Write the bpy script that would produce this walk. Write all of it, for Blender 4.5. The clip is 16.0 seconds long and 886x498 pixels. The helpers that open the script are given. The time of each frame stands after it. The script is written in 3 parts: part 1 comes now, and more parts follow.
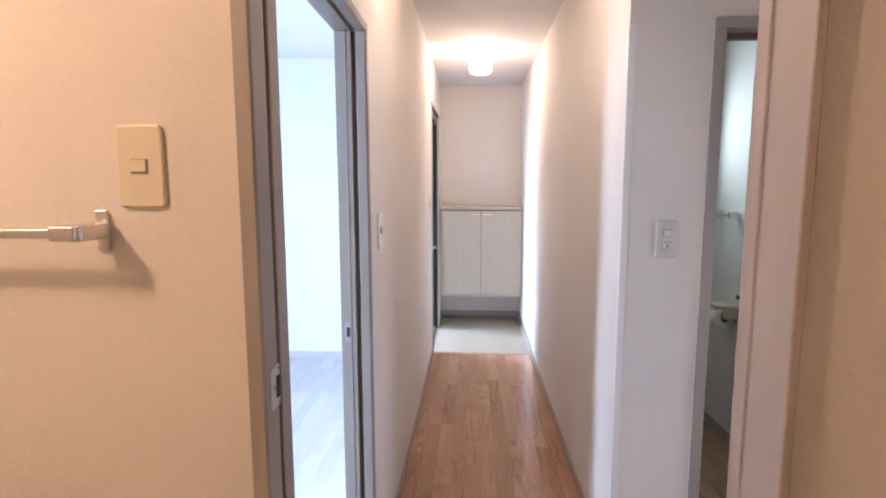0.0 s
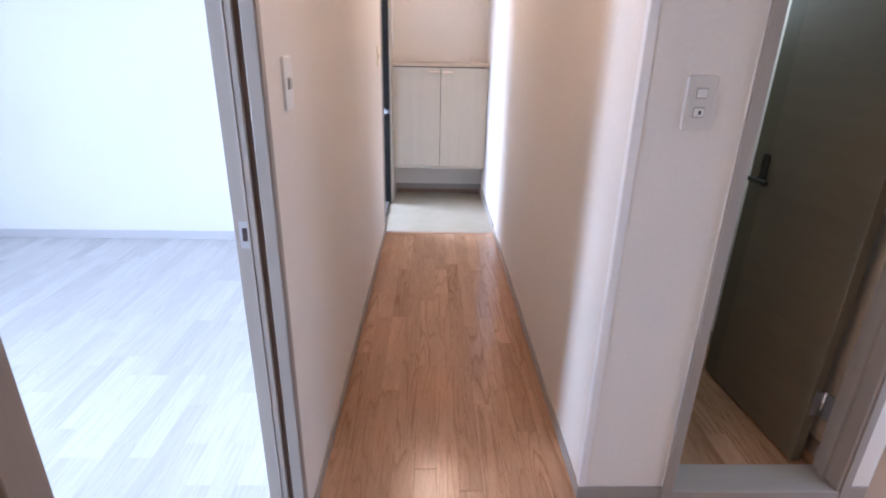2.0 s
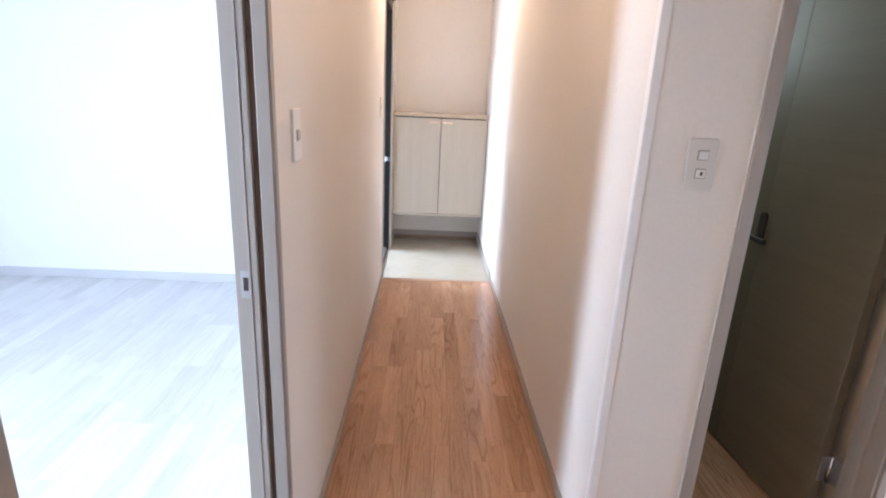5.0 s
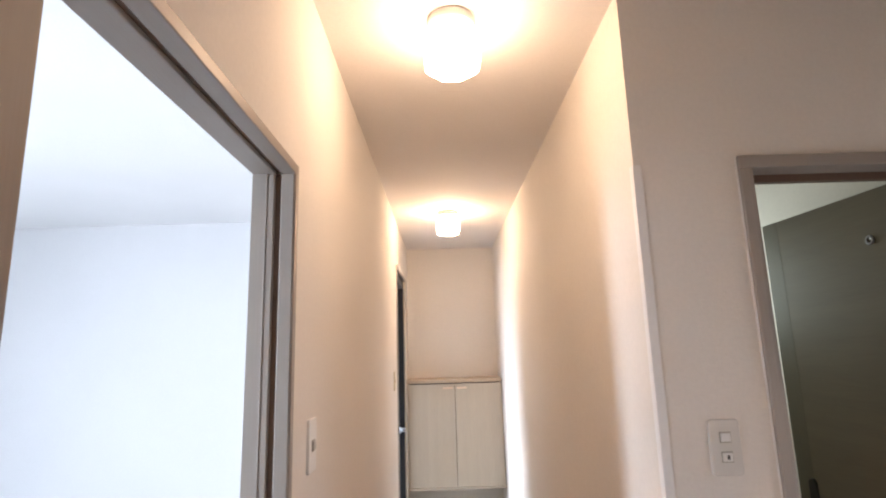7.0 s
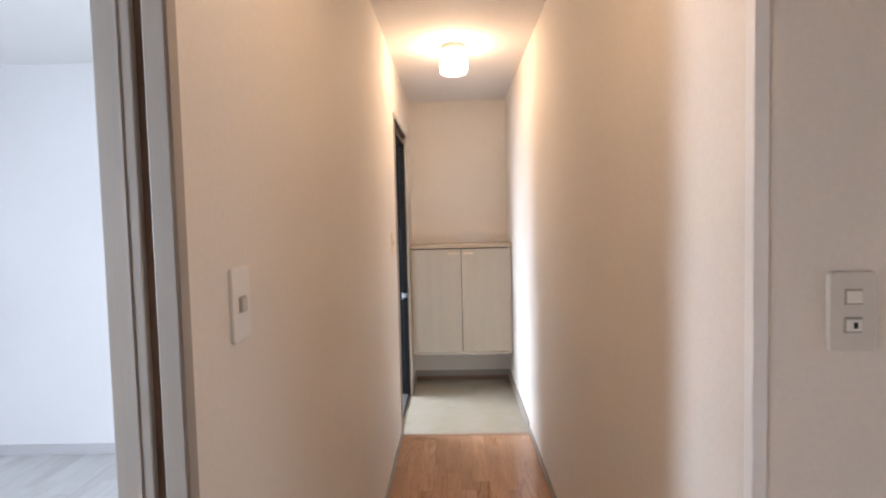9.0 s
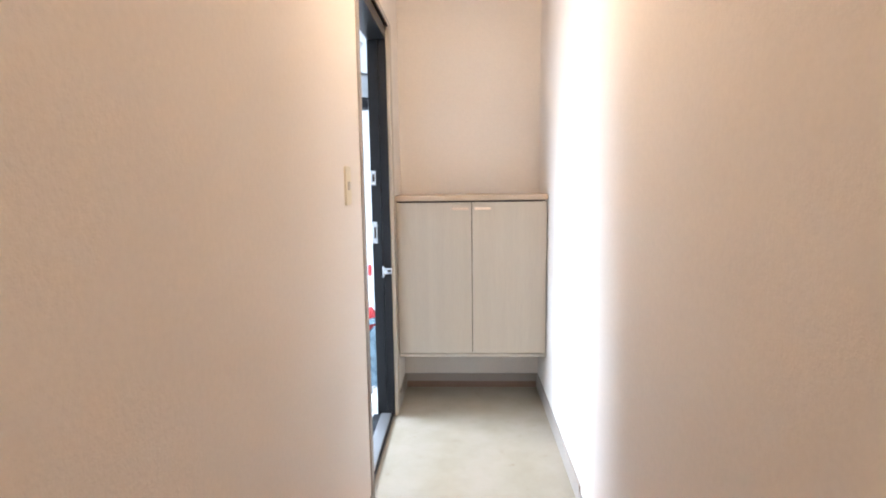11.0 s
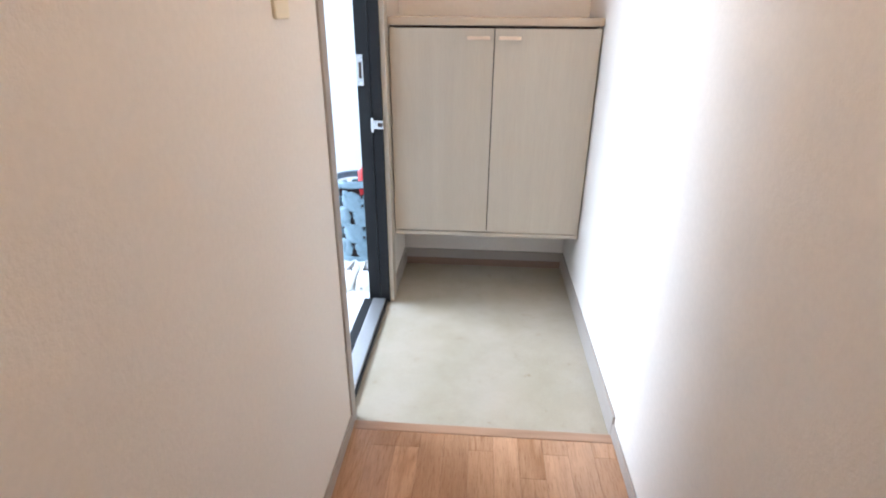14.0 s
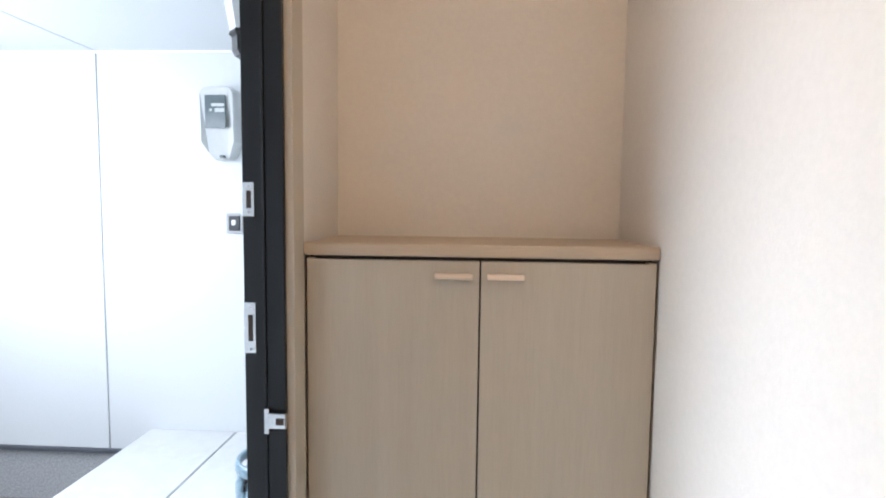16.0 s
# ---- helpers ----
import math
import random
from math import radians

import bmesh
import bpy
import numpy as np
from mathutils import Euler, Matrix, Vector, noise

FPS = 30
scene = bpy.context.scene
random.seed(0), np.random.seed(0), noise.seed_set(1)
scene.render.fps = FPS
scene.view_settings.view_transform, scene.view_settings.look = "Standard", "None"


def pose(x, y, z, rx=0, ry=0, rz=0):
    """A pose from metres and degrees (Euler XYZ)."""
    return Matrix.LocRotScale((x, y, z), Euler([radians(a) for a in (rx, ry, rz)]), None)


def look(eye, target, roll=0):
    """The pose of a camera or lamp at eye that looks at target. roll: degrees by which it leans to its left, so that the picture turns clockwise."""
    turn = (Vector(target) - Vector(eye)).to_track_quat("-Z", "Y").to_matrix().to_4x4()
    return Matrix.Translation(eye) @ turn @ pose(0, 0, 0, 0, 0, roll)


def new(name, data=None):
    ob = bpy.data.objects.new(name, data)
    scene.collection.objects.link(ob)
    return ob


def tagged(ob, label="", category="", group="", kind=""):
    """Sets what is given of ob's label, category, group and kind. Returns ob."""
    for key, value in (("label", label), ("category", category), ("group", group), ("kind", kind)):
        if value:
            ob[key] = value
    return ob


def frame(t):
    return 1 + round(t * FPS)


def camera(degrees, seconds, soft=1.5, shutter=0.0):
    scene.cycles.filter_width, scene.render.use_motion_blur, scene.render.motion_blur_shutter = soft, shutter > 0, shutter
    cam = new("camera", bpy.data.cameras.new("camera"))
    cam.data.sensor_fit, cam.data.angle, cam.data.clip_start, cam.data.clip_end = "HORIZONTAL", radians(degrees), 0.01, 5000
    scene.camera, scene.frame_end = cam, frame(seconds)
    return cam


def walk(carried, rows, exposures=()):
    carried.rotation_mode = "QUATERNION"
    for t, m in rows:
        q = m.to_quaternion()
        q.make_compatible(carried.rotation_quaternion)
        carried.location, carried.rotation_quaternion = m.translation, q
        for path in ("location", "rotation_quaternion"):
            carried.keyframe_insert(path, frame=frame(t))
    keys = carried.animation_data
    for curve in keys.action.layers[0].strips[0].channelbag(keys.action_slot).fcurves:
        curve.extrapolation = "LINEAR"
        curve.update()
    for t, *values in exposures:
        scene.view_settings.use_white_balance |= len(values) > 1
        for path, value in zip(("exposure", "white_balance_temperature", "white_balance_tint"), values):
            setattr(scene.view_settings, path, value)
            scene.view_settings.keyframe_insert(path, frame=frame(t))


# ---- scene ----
cam = camera(80.7, 16.0, soft=2.0)
PATH = [
    (0, (0.316, -1.709, 1.354), (0.206, 0.273, 1.113), -0.1),
    (0.5, (0.311, -1.589, 1.333), (0.219, 0.381, 1.002), 0.6),
    (1, (0.339, -1.41, 1.339), (0.264, 0.554, 0.969), 0.7),
    (1.5, (0.342, -1.278, 1.318), (0.31, 0.653, 0.799), 0.9),
    (2, (0.336, -1.213, 1.294), (0.384, 0.648, 0.563), 1.2),
    (2.5, (0.332, -1.199, 1.272), (0.401, 0.551, 0.307), 2.3),
    (3, (0.33, -1.207, 1.268), (0.396, 0.466, 0.174), 3.4),
    (3.2, (0.326, -1.201, 1.265), (0.431, 0.455, 0.149), 4.2),
    (5.5, (0.315, -1.199, 1.344), (0.35, 0.775, 1.028), 1.8),
    (6, (0.323, -1.224, 1.384), (0.335, 0.775, 1.32), 0.4),
    (6.5, (0.326, -1.222, 1.407), (0.345, 0.766, 1.62), -1.1),
    (7, (0.317, -1.231, 1.419), (0.327, 0.734, 1.789), -1.7),
    (7.5, (0.307, -1.233, 1.418), (0.314, 0.733, 1.783), -1.7),
    (8, (0.3, -1.208, 1.38), (0.326, 0.787, 1.515), -0.7),
    (8.5, (0.309, -1.068, 1.315), (0.342, 0.929, 1.2), -1.9),
    (9, (0.353, -0.785, 1.328), (0.31, 1.212, 1.225), -1.4),
    (9.2, (0.376, -0.689, 1.333), (0.314, 1.307, 1.241), -1.2),
    (11.3, (0.362, 0.732, 1.212), (0.274, 2.709, 0.925), -0.6),
    (11.5, (0.372, 0.832, 1.206), (0.272, 2.807, 0.906), -0.4),
    (12, (0.385, 1.075, 1.211), (0.221, 3.036, 0.853), -0.4),
    (12.5, (0.377, 1.171, 1.2), (0.201, 3.095, 0.685), -0.2),
    (13, (0.377, 1.164, 1.164), (0.208, 3.027, 0.458), -0.3),
    (13.5, (0.372, 1.169, 1.16), (0.213, 2.997, 0.363), -0.1),
    (14, (0.366, 1.181, 1.172), (0.238, 2.996, 0.342), 0.4),
    (14.5, (0.376, 1.228, 1.185), (0.243, 3.1, 0.493), 0.1),
    (15, (0.365, 1.428, 1.203), (0.254, 3.366, 0.722), 0.3),
    (15.5, (0.355, 1.746, 1.243), (0.342, 3.722, 0.934), 0.6),
    (16, (0.379, 2.103, 1.231), (0.279, 4.095, 1.079), 0.7),
]
EXPOSURES = [(0.0, 0.06, 5500, 18), (1.0, -0.05, 5500, 22), (2.0, 0.02, 5550, 21), (3.0, 0.1, 5400, 20), (5.5, 0.25, 6000, 16), (6.5, 0.05, 6350, 17),
             (9.0, -0.32, 6500, 17), (11.5, 0.2, 6050, 14), (12.5, 0.0, 6000, 13), (14.5, -0.09, 5950, 14), (16.0, -0.54, 6450, 14)]
walk(cam, [(t, look(eye, target, roll)) for t, eye, target, roll in PATH], EXPOSURES)

# ---------------------------------------------------------------- light
world = bpy.data.worlds.new("overcast_sky")
scene.world = world
world.use_nodes = True
wn = world.node_tree
sky = wn.nodes.new("ShaderNodeTexSky")
sky.sky_type = "NISHITA"
sky.sun_disc = False
sky.sun_elevation = radians(48)
sky.sun_rotation = radians(-110)
wn.links.new(sky.outputs[0], wn.nodes["Background"].inputs[0])
wn.nodes["Background"].inputs[1].default_value = 0.15

sun = new("sun", bpy.data.lights.new("sun", "SUN"))
sun.data.energy, sun.data.angle, sun.data.color = 1.2, radians(12), (1.0, 0.96, 0.9)
sun.matrix_world = look((-6, 2, 7), (0, 4, 0))


def area(name, eye, target, sx, sy, watts, colour, spread=180):
    d = bpy.data.lights.new(name, "AREA")
    d.shape, d.size, d.size_y, d.energy, d.color = "RECTANGLE", sx, sy, watts, colour
    d.spread = radians(spread)
    ob = new(name, d)
    ob.matrix_world = look(eye, target)
    return ob


ROOM_WINDOW_W = 240
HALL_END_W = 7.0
TOILET_FILL_W = 4.2
PORCH_SKY_W = 102
PORCH_BEAM_W = 30
HALL_LAMP = 37.0
ENTRANCE_LAMP = 53.0
WASH_LAMP = 165.0
area("room_window_daylight", (-3.65, -2.3, 1.25), (0.4, -0.15, 0.1), 1.25, 1.8, ROOM_WINDOW_W, (0.76, 0.88, 1.0), 125)
# Lamp added out of view at the hall's end, lifts the hall floor.
area("hall_end_fill_lamp", (2.28, -0.42, 0.75), (0.6, -0.45, 0.0), 0.68, 1.1, HALL_END_W, (0.80, 0.90, 1.0))
# Unseen fill lamp added to brighten the toilet; no window is known there.
area("toilet_fill_lamp", (1.35, 1.27, 1.65), (1.35, 0, 1.6), 0.3, 0.4, TOILET_FILL_W, (0.84, 1.0, 0.92))
area("porch_daylight", (-2.2, 3.55, 1.4), (-0.4, 4.8, 0.75), 2.0, 1.25, PORCH_SKY_W, (0.80, 0.90, 1.0))
# Narrow beam added under the porch roof, brightens the entrance wall low down.
area("porch_beam_lamp", (-2.6, 3.45, 1.75), (0.8, 2.8, -0.3), 1.6, 0.6, PORCH_BEAM_W, (0.74, 0.87, 1.0), 65)


# ---------------------------------------------------------------- materials
def material(name, rough=0.6, metal=0.0, spec=0.5):
    m = bpy.data.materials.new(name)
    m.use_nodes = True
    t = m.node_tree
    b = t.nodes["Principled BSDF"]
    b.inputs["Roughness"].default_value = rough
    b.inputs["Metallic"].default_value = metal
    b.inputs["Specular IOR Level"].default_value = spec
    return m, t, b


def node(t, kind, **values):
    n = t.nodes.new(kind)
    for k, v in values.items():
        n.inputs[k.replace("_", " ")].default_value = v
    return n


def coords(t, scale, spread=False):
    """Object coordinates, scaled; spread shifts them from object to object."""
    tc = t.nodes.new("ShaderNodeTexCoord")
    mp = node(t, "ShaderNodeMapping", Scale=scale)
    src = tc.outputs["Object"]
    if spread:
        oi = t.nodes.new("ShaderNodeObjectInfo")
        mul = t.nodes.new("ShaderNodeVectorMath")
        mul.operation = "MULTIPLY_ADD"
        comb = t.nodes.new("ShaderNodeCombineXYZ")
        for i in range(3):
            t.links.new(oi.outputs["Random"], comb.inputs[i])
        t.links.new(comb.outputs[0], mul.inputs[0])
        mul.inputs[1].default_value = (37.0, 91.0, 53.0)
        t.links.new(src, mul.inputs[2])
        src = mul.outputs[0]
    t.links.new(src, mp.inputs["Vector"])
    return mp.outputs[0]


def ramp(t, fac, stops):
    r = t.nodes.new("ShaderNodeValToRGB")
    els = r.color_ramp.elements
    while len(els) < len(stops):
        els.new(0.5)
    for e, (p, c) in zip(els, stops):
        e.position, e.color = p, (*c, 1)
    t.links.new(fac, r.inputs[0])
    return r.outputs[0]


def bump(t, b, height, strength, distance):
    n = node(t, "ShaderNodeBump", Strength=strength, Distance=distance)
    t.links.new(height, n.inputs["Height"])
    t.links.new(n.outputs[0], b.inputs["Normal"])


def mix(t, fac, a, c, mode="MIX"):
    m = t.nodes.new("ShaderNodeMix")
    m.data_type, m.blend_type = "RGBA", mode
    for src, i in ((fac, 0), (a, 6), (c, 7)):
        if isinstance(src, (float, int)):
            m.inputs[i].default_value = src
        elif isinstance(src, tuple):
            m.inputs[i].default_value = (*src, 1)
        else:
            t.links.new(src, m.inputs[i])
    return m.outputs[2]


def paper(name, colour, weave=420, strength=0.32):
    """Embossed vinyl wallpaper: fine fibre relief, faint stains."""
    m, t, b = material(name, 0.75, 0, 0.3)
    v = coords(t, (1, 1, 1))
    n1 = node(t, "ShaderNodeTexNoise", Scale=weave, Detail=3.0, Roughness=0.7)
    n2 = node(t, "ShaderNodeTexNoise", Scale=weave * 0.45, Detail=4.0, Roughness=0.6)
    n3 = node(t, "ShaderNodeTexNoise", Scale=1.7, Detail=4.0)
    for n in (n1, n2, n3):
        t.links.new(v, n.inputs["Vector"])
    base = ramp(t, n3.outputs[0], [(0.3, tuple(c * 0.965 for c in colour)), (0.7, colour)])
    grain = ramp(t, n2.outputs[0], [(0.35, (0.965, 0.965, 0.965)), (0.65, (1, 1, 1))])
    t.links.new(mix(t, 1.0, base, grain, "MULTIPLY"), b.inputs["Base Color"])
    h = mix(t, 0.5, n1.outputs[0], n2.outputs[0])
    bump(t, b, h, strength, 0.0015)
    return m


def woody(name, dark, light, rough, along="y", fine=260, rings=9.0, spread=True, vary=0.18, figure=0.5, fibre=0.5, spec=0.5):
    """Printed or real wood: long fibres, cathedral rings, tone from piece to piece."""
    m, t, b = material(name, rough, 0, spec)
    i = "xyz".index(along)
    s1, s2, s3 = [fine] * 3, [rings] * 3, [rings * 1.8] * 3
    s1[i], s2[i], s3[i] = fine * 0.03, rings * 0.10, rings * 0.05
    n1 = node(t, "ShaderNodeTexNoise", Scale=1.0, Detail=4.0, Roughness=0.65)
    n2 = node(t, "ShaderNodeTexNoise", Scale=1.0, Detail=1.0, Distortion=0.3)
    n3 = node(t, "ShaderNodeTexNoise", Scale=1.0, Detail=3.0)
    for n, sc in ((n1, s1), (n2, s2), (n3, s3)):
        t.links.new(coords(t, tuple(sc), spread), n.inputs["Vector"])
    mul = t.nodes.new("ShaderNodeMath")
    mul.operation = "MULTIPLY"
    mul.inputs[1].default_value = 9.0
    t.links.new(n2.outputs[0], mul.inputs[0])
    fr = t.nodes.new("ShaderNodeMath")
    fr.operation = "PINGPONG"
    fr.inputs[1].default_value = 0.5
    t.links.new(mul.outputs[0], fr.inputs[0])
    mid = tuple(a * 0.35 + c * 0.65 for a, c in zip(dark, light))
    streak = ramp(t, n3.outputs[0], [(0.3, mid), (0.7, light)])
    ring = ramp(t, fr.outputs[0], [(0.0, tuple(d / l for d, l in zip(dark, light))), (0.10, (0.82, 0.80, 0.78)), (0.26, (1, 1, 1))])
    fib = ramp(t, n1.outputs[0], [(0.34, (0.72, 0.70, 0.68)), (0.58, (1, 1, 1))])
    col = mix(t, fibre, mix(t, figure, streak, ring, "MULTIPLY"), fib, "MULTIPLY")
    oi = t.nodes.new("ShaderNodeObjectInfo")
    tone = ramp(t, oi.outputs["Random"], [(0.0, (1 - vary, 1 - vary * 1.1, 1 - vary * 1.15)), (1.0, (1 + vary * 0.45,) * 3)])
    t.links.new(mix(t, 1.0, col, tone, "MULTIPLY"), b.inputs["Base Color"])
    bump(t, b, n1.outputs[0], 0.05, 0.001)
    return m


def oak_boards(name, dark, light, rough):
    """Lacquered oak strip floor: nested cathedral figure on some boards, straight grain and pores on others."""
    m, t, b = material(name, rough, 0, 0.5)
    field = node(t, "ShaderNodeTexNoise", Scale=1.0, Detail=1.5, Roughness=0.45, Distortion=0.25)
    fine = node(t, "ShaderNodeTexNoise", Scale=1.0, Detail=4.0, Roughness=0.65)
    pores = node(t, "ShaderNodeTexNoise", Scale=1.0, Detail=2.0, Roughness=0.6)
    broad = node(t, "ShaderNodeTexNoise", Scale=1.0, Detail=3.0)
    for n, sc in ((field, (13, 1.25, 13)), (fine, (240, 7, 240)), (pores, (520, 26, 520)), (broad, (9, 1.6, 9))):
        t.links.new(coords(t, sc, True), n.inputs["Vector"])
    rings = t.nodes.new("ShaderNodeMath")
    rings.operation = "MULTIPLY"
    rings.inputs[1].default_value = 9.0
    t.links.new(field.outputs[0], rings.inputs[0])
    saw = t.nodes.new("ShaderNodeMath")
    saw.operation = "FRACT"
    t.links.new(rings.outputs[0], saw.inputs[0])
    line = ramp(t, saw.outputs[0], [(0.0, (0.80, 0.74, 0.68)), (0.30, (1, 1, 1)), (0.80, (0.95, 0.93, 0.91)), (0.93, (0.66, 0.57, 0.49)), (1.0, (0.80, 0.74, 0.68))])
    oi = t.nodes.new("ShaderNodeObjectInfo")
    amount = t.nodes.new("ShaderNodeMapRange")
    amount.inputs[1].default_value, amount.inputs[2].default_value = 0.15, 0.85
    amount.inputs[3].default_value, amount.inputs[4].default_value = 0.25, 0.95
    t.links.new(oi.outputs["Random"], amount.inputs[0])
    mid = tuple(a * 0.4 + c * 0.6 for a, c in zip(dark, light))
    base = ramp(t, broad.outputs[0], [(0.28, mid), (0.72, light)])
    col = mix(t, amount.outputs[0], base, line, "MULTIPLY")
    col = mix(t, 0.55, col, ramp(t, fine.outputs[0], [(0.32, (0.76, 0.72, 0.69)), (0.60, (1, 1, 1))]), "MULTIPLY")
    col = mix(t, 0.5, col, ramp(t, pores.outputs[0], [(0.36, (0.55, 0.47, 0.40)), (0.46, (1, 1, 1))]), "MULTIPLY")
    hue = t.nodes.new("ShaderNodeMath")
    hue.operation = "MULTIPLY"
    hue.inputs[1].default_value = 7.0
    t.links.new(oi.outputs["Random"], hue.inputs[0])
    part_of = t.nodes.new("ShaderNodeMath")
    part_of.operation = "FRACT"
    t.links.new(hue.outputs[0], part_of.inputs[0])
    tone = ramp(t, part_of.outputs[0], [(0.0, (0.84, 0.80, 0.77)), (0.5, (0.96, 0.95, 0.94)), (1.0, (1.08, 1.09, 1.10))])
    t.links.new(mix(t, 1.0, col, tone, "MULTIPLY"), b.inputs["Base Color"])
    wavy = node(t, "ShaderNodeTexNoise", Scale=85.0, Detail=2.0, Roughness=0.6)
    t.links.new(coords(t, (1, 0.6, 1), True), wavy.inputs["Vector"])
    bump(t, b, mix(t, 0.3, wavy.outputs[0], fine.outputs[0]), 0.16, 0.003)
    return m


def plain(name, colour, rough=0.5, metal=0.0, wear=0.06, scale=30, spec=0.5, relief=0.04):
    m, t, b = material(name, rough, metal, spec)
    v = coords(t, (1, 1, 1), True)
    n = node(t, "ShaderNodeTexNoise", Scale=scale, Detail=5.0, Roughness=0.65)
    t.links.new(v, n.inputs["Vector"])
    t.links.new(ramp(t, n.outputs[0], [(0.3, tuple(c * (1 - wear) for c in colour)), (0.7, colour)]), b.inputs["Base Color"])
    r = t.nodes.new("ShaderNodeMapRange")
    r.inputs[3].default_value, r.inputs[4].default_value = rough * 0.85, min(1, rough * 1.15)
    t.links.new(n.outputs[0], r.inputs[0])
    t.links.new(r.outputs[0], b.inputs["Roughness"])
    if relief:
        bump(t, b, n.outputs[0], relief, 0.002)
    return m


def vinyl(name, colour):
    """Cushioned vinyl sheet: fine speckle, worn and stained patches."""
    m, t, b = material(name, 0.48, 0, 0.4)
    v = coords(t, (1, 1, 1))
    n1 = node(t, "ShaderNodeTexNoise", Scale=320.0, Detail=3.0, Roughness=0.7)
    n2 = node(t, "ShaderNodeTexNoise", Scale=5.5, Detail=6.0, Roughness=0.6)
    n3 = node(t, "ShaderNodeTexNoise", Scale=22.0, Detail=5.0, Roughness=0.7)
    for n in (n1, n2, n3):
        t.links.new(v, n.inputs["Vector"])
    base = ramp(t, n2.outputs[0], [(0.32, tuple(c * k for c, k in zip(colour, (0.88, 0.87, 0.80)))), (0.62, colour)])
    speck = ramp(t, n1.outputs[0], [(0.35, (0.86, 0.86, 0.86)), (0.6, (1, 1, 1))])
    stain = ramp(t, n3.outputs[0], [(0.26, (0.80, 0.72, 0.62)), (0.36, (1, 1, 1))])
    t.links.new(mix(t, 1.0, mix(t, 1.0, base, speck, "MULTIPLY"), stain, "MULTIPLY"), b.inputs["Base Color"])
    bump(t, b, n1.outputs[0], 0.12, 0.001)
    return m


def glow(name, colour, strength, base=(0.9, 0.9, 0.88)):
    m, t, b = material(name, 0.3)
    b.inputs["Base Color"].default_value = (*base, 1)
    b.inputs["Emission Color"].default_value = (*colour, 1)
    b.inputs["Emission Strength"].default_value = strength
    return m


WALL = paper("cream_wallpaper", (0.80, 0.752, 0.69), 190, 0.8)
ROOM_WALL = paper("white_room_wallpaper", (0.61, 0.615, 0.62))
ROOM_CEIL = paper("white_room_ceiling_paper", (0.80, 0.80, 0.80), 300, 0.3)
CEIL = paper("white_ceiling_paper", (0.82, 0.785, 0.76), 300, 0.3)
OAK = oak_boards("reddish_oak_boards", (0.31, 0.165, 0.09), (0.60, 0.37, 0.228), 0.17)
PALE = woody("whitewashed_boards", (0.47, 0.475, 0.48), (0.60, 0.605, 0.61), 0.4, "y", 160, 9.0, vary=0.10, figure=0.15, fibre=0.5)
TRIM = woody("taupe_wood_trim", (0.27, 0.235, 0.20), (0.37, 0.333, 0.295), 0.45, "z", 340, 8.0, vary=0.03, figure=0.06, fibre=0.14)
TRIM_Y = woody("taupe_wood_baseboard", (0.27, 0.235, 0.20), (0.37, 0.333, 0.295), 0.45, "y", 340, 8.0, vary=0.03, figure=0.06, fibre=0.14)
TRIM_X = woody("taupe_wood_rail", (0.27, 0.235, 0.20), (0.37, 0.333, 0.295), 0.45, "x", 340, 8.0, vary=0.03, figure=0.06, fibre=0.14)
GREY_TRIM = plain("grey_sheet_trim", (0.42, 0.42, 0.43), 0.4, 0, 0.05, 60)
# Lighter copy of TRIM: daylight on the right jamb, put into the colour.
LIT_TRIM = woody("daylit_wood_jamb", (0.35, 0.30, 0.26), (0.44, 0.385, 0.34), 0.45, "z", 340, 8.0, vary=0.02, figure=0.05, fibre=0.16)
SHOE_STRIP = woody("dark_shoe_moulding", (0.16, 0.10, 0.075), (0.24, 0.16, 0.125), 0.5, "x", 340, 8.0, vary=0.02, figure=0.05, fibre=0.14)
SEAM = plain("brown_board_seam", (0.24, 0.14, 0.085), 0.6)
HINGE = plain("grey_steel_hinge", (0.30, 0.30, 0.31), 0.4, 0.7, 0.1, 60)
GROOVE = plain("dark_brown_groove", (0.14, 0.085, 0.055), 0.6)
CAB = woody("ash_print_laminate", (0.43, 0.375, 0.30), (0.52, 0.465, 0.38), 0.42, "z", 520, 14.0, vary=0.02, figure=0.06, fibre=0.22)
CAB_TOP = woody("ash_print_counter", (0.42, 0.33, 0.24), (0.54, 0.44, 0.33), 0.4, "x", 520, 12.0, vary=0.02, figure=0.12, fibre=0.3)
# Shade inside gaps, slots and holes, painted as a dark colour.
GAP = plain("gap_shade", (0.05, 0.035, 0.03), 0.8)
DOOR = woody("olive_brown_laminate", (0.096, 0.076, 0.048), (0.142, 0.114, 0.072), 0.5, "x", 380, 9.0, vary=0.02, figure=0.1, fibre=0.25)
DOOR_BAND = woody("olive_brown_edge_band", (0.075, 0.062, 0.037), (0.112, 0.094, 0.057), 0.5, "z", 380, 9.0, vary=0.02, figure=0.1, fibre=0.25)
VINYL = vinyl("beige_vinyl_sheet", (0.43, 0.39, 0.315))
IVORY = plain("aged_ivory_plastic", (0.76, 0.69, 0.52), 0.35, 0, 0.05, 40)
ROCKER = plain("greyish_rocker_plastic", (0.50, 0.48, 0.44), 0.35, 0, 0.03, 40)
ROCKER_IV = plain("ivory_rocker_plastic", (0.62, 0.58, 0.50), 0.35, 0, 0.03, 40)
BEZEL = plain("grey_ivory_bezel", (0.40, 0.37, 0.31), 0.45, 0, 0.05, 40)
SWITCH_PL = plain("off_white_switch_plastic", (0.66, 0.63, 0.58), 0.35, 0, 0.03, 40)
WHITE_PL = plain("white_plastic", (0.78, 0.77, 0.74), 0.35, 0, 0.03, 40)
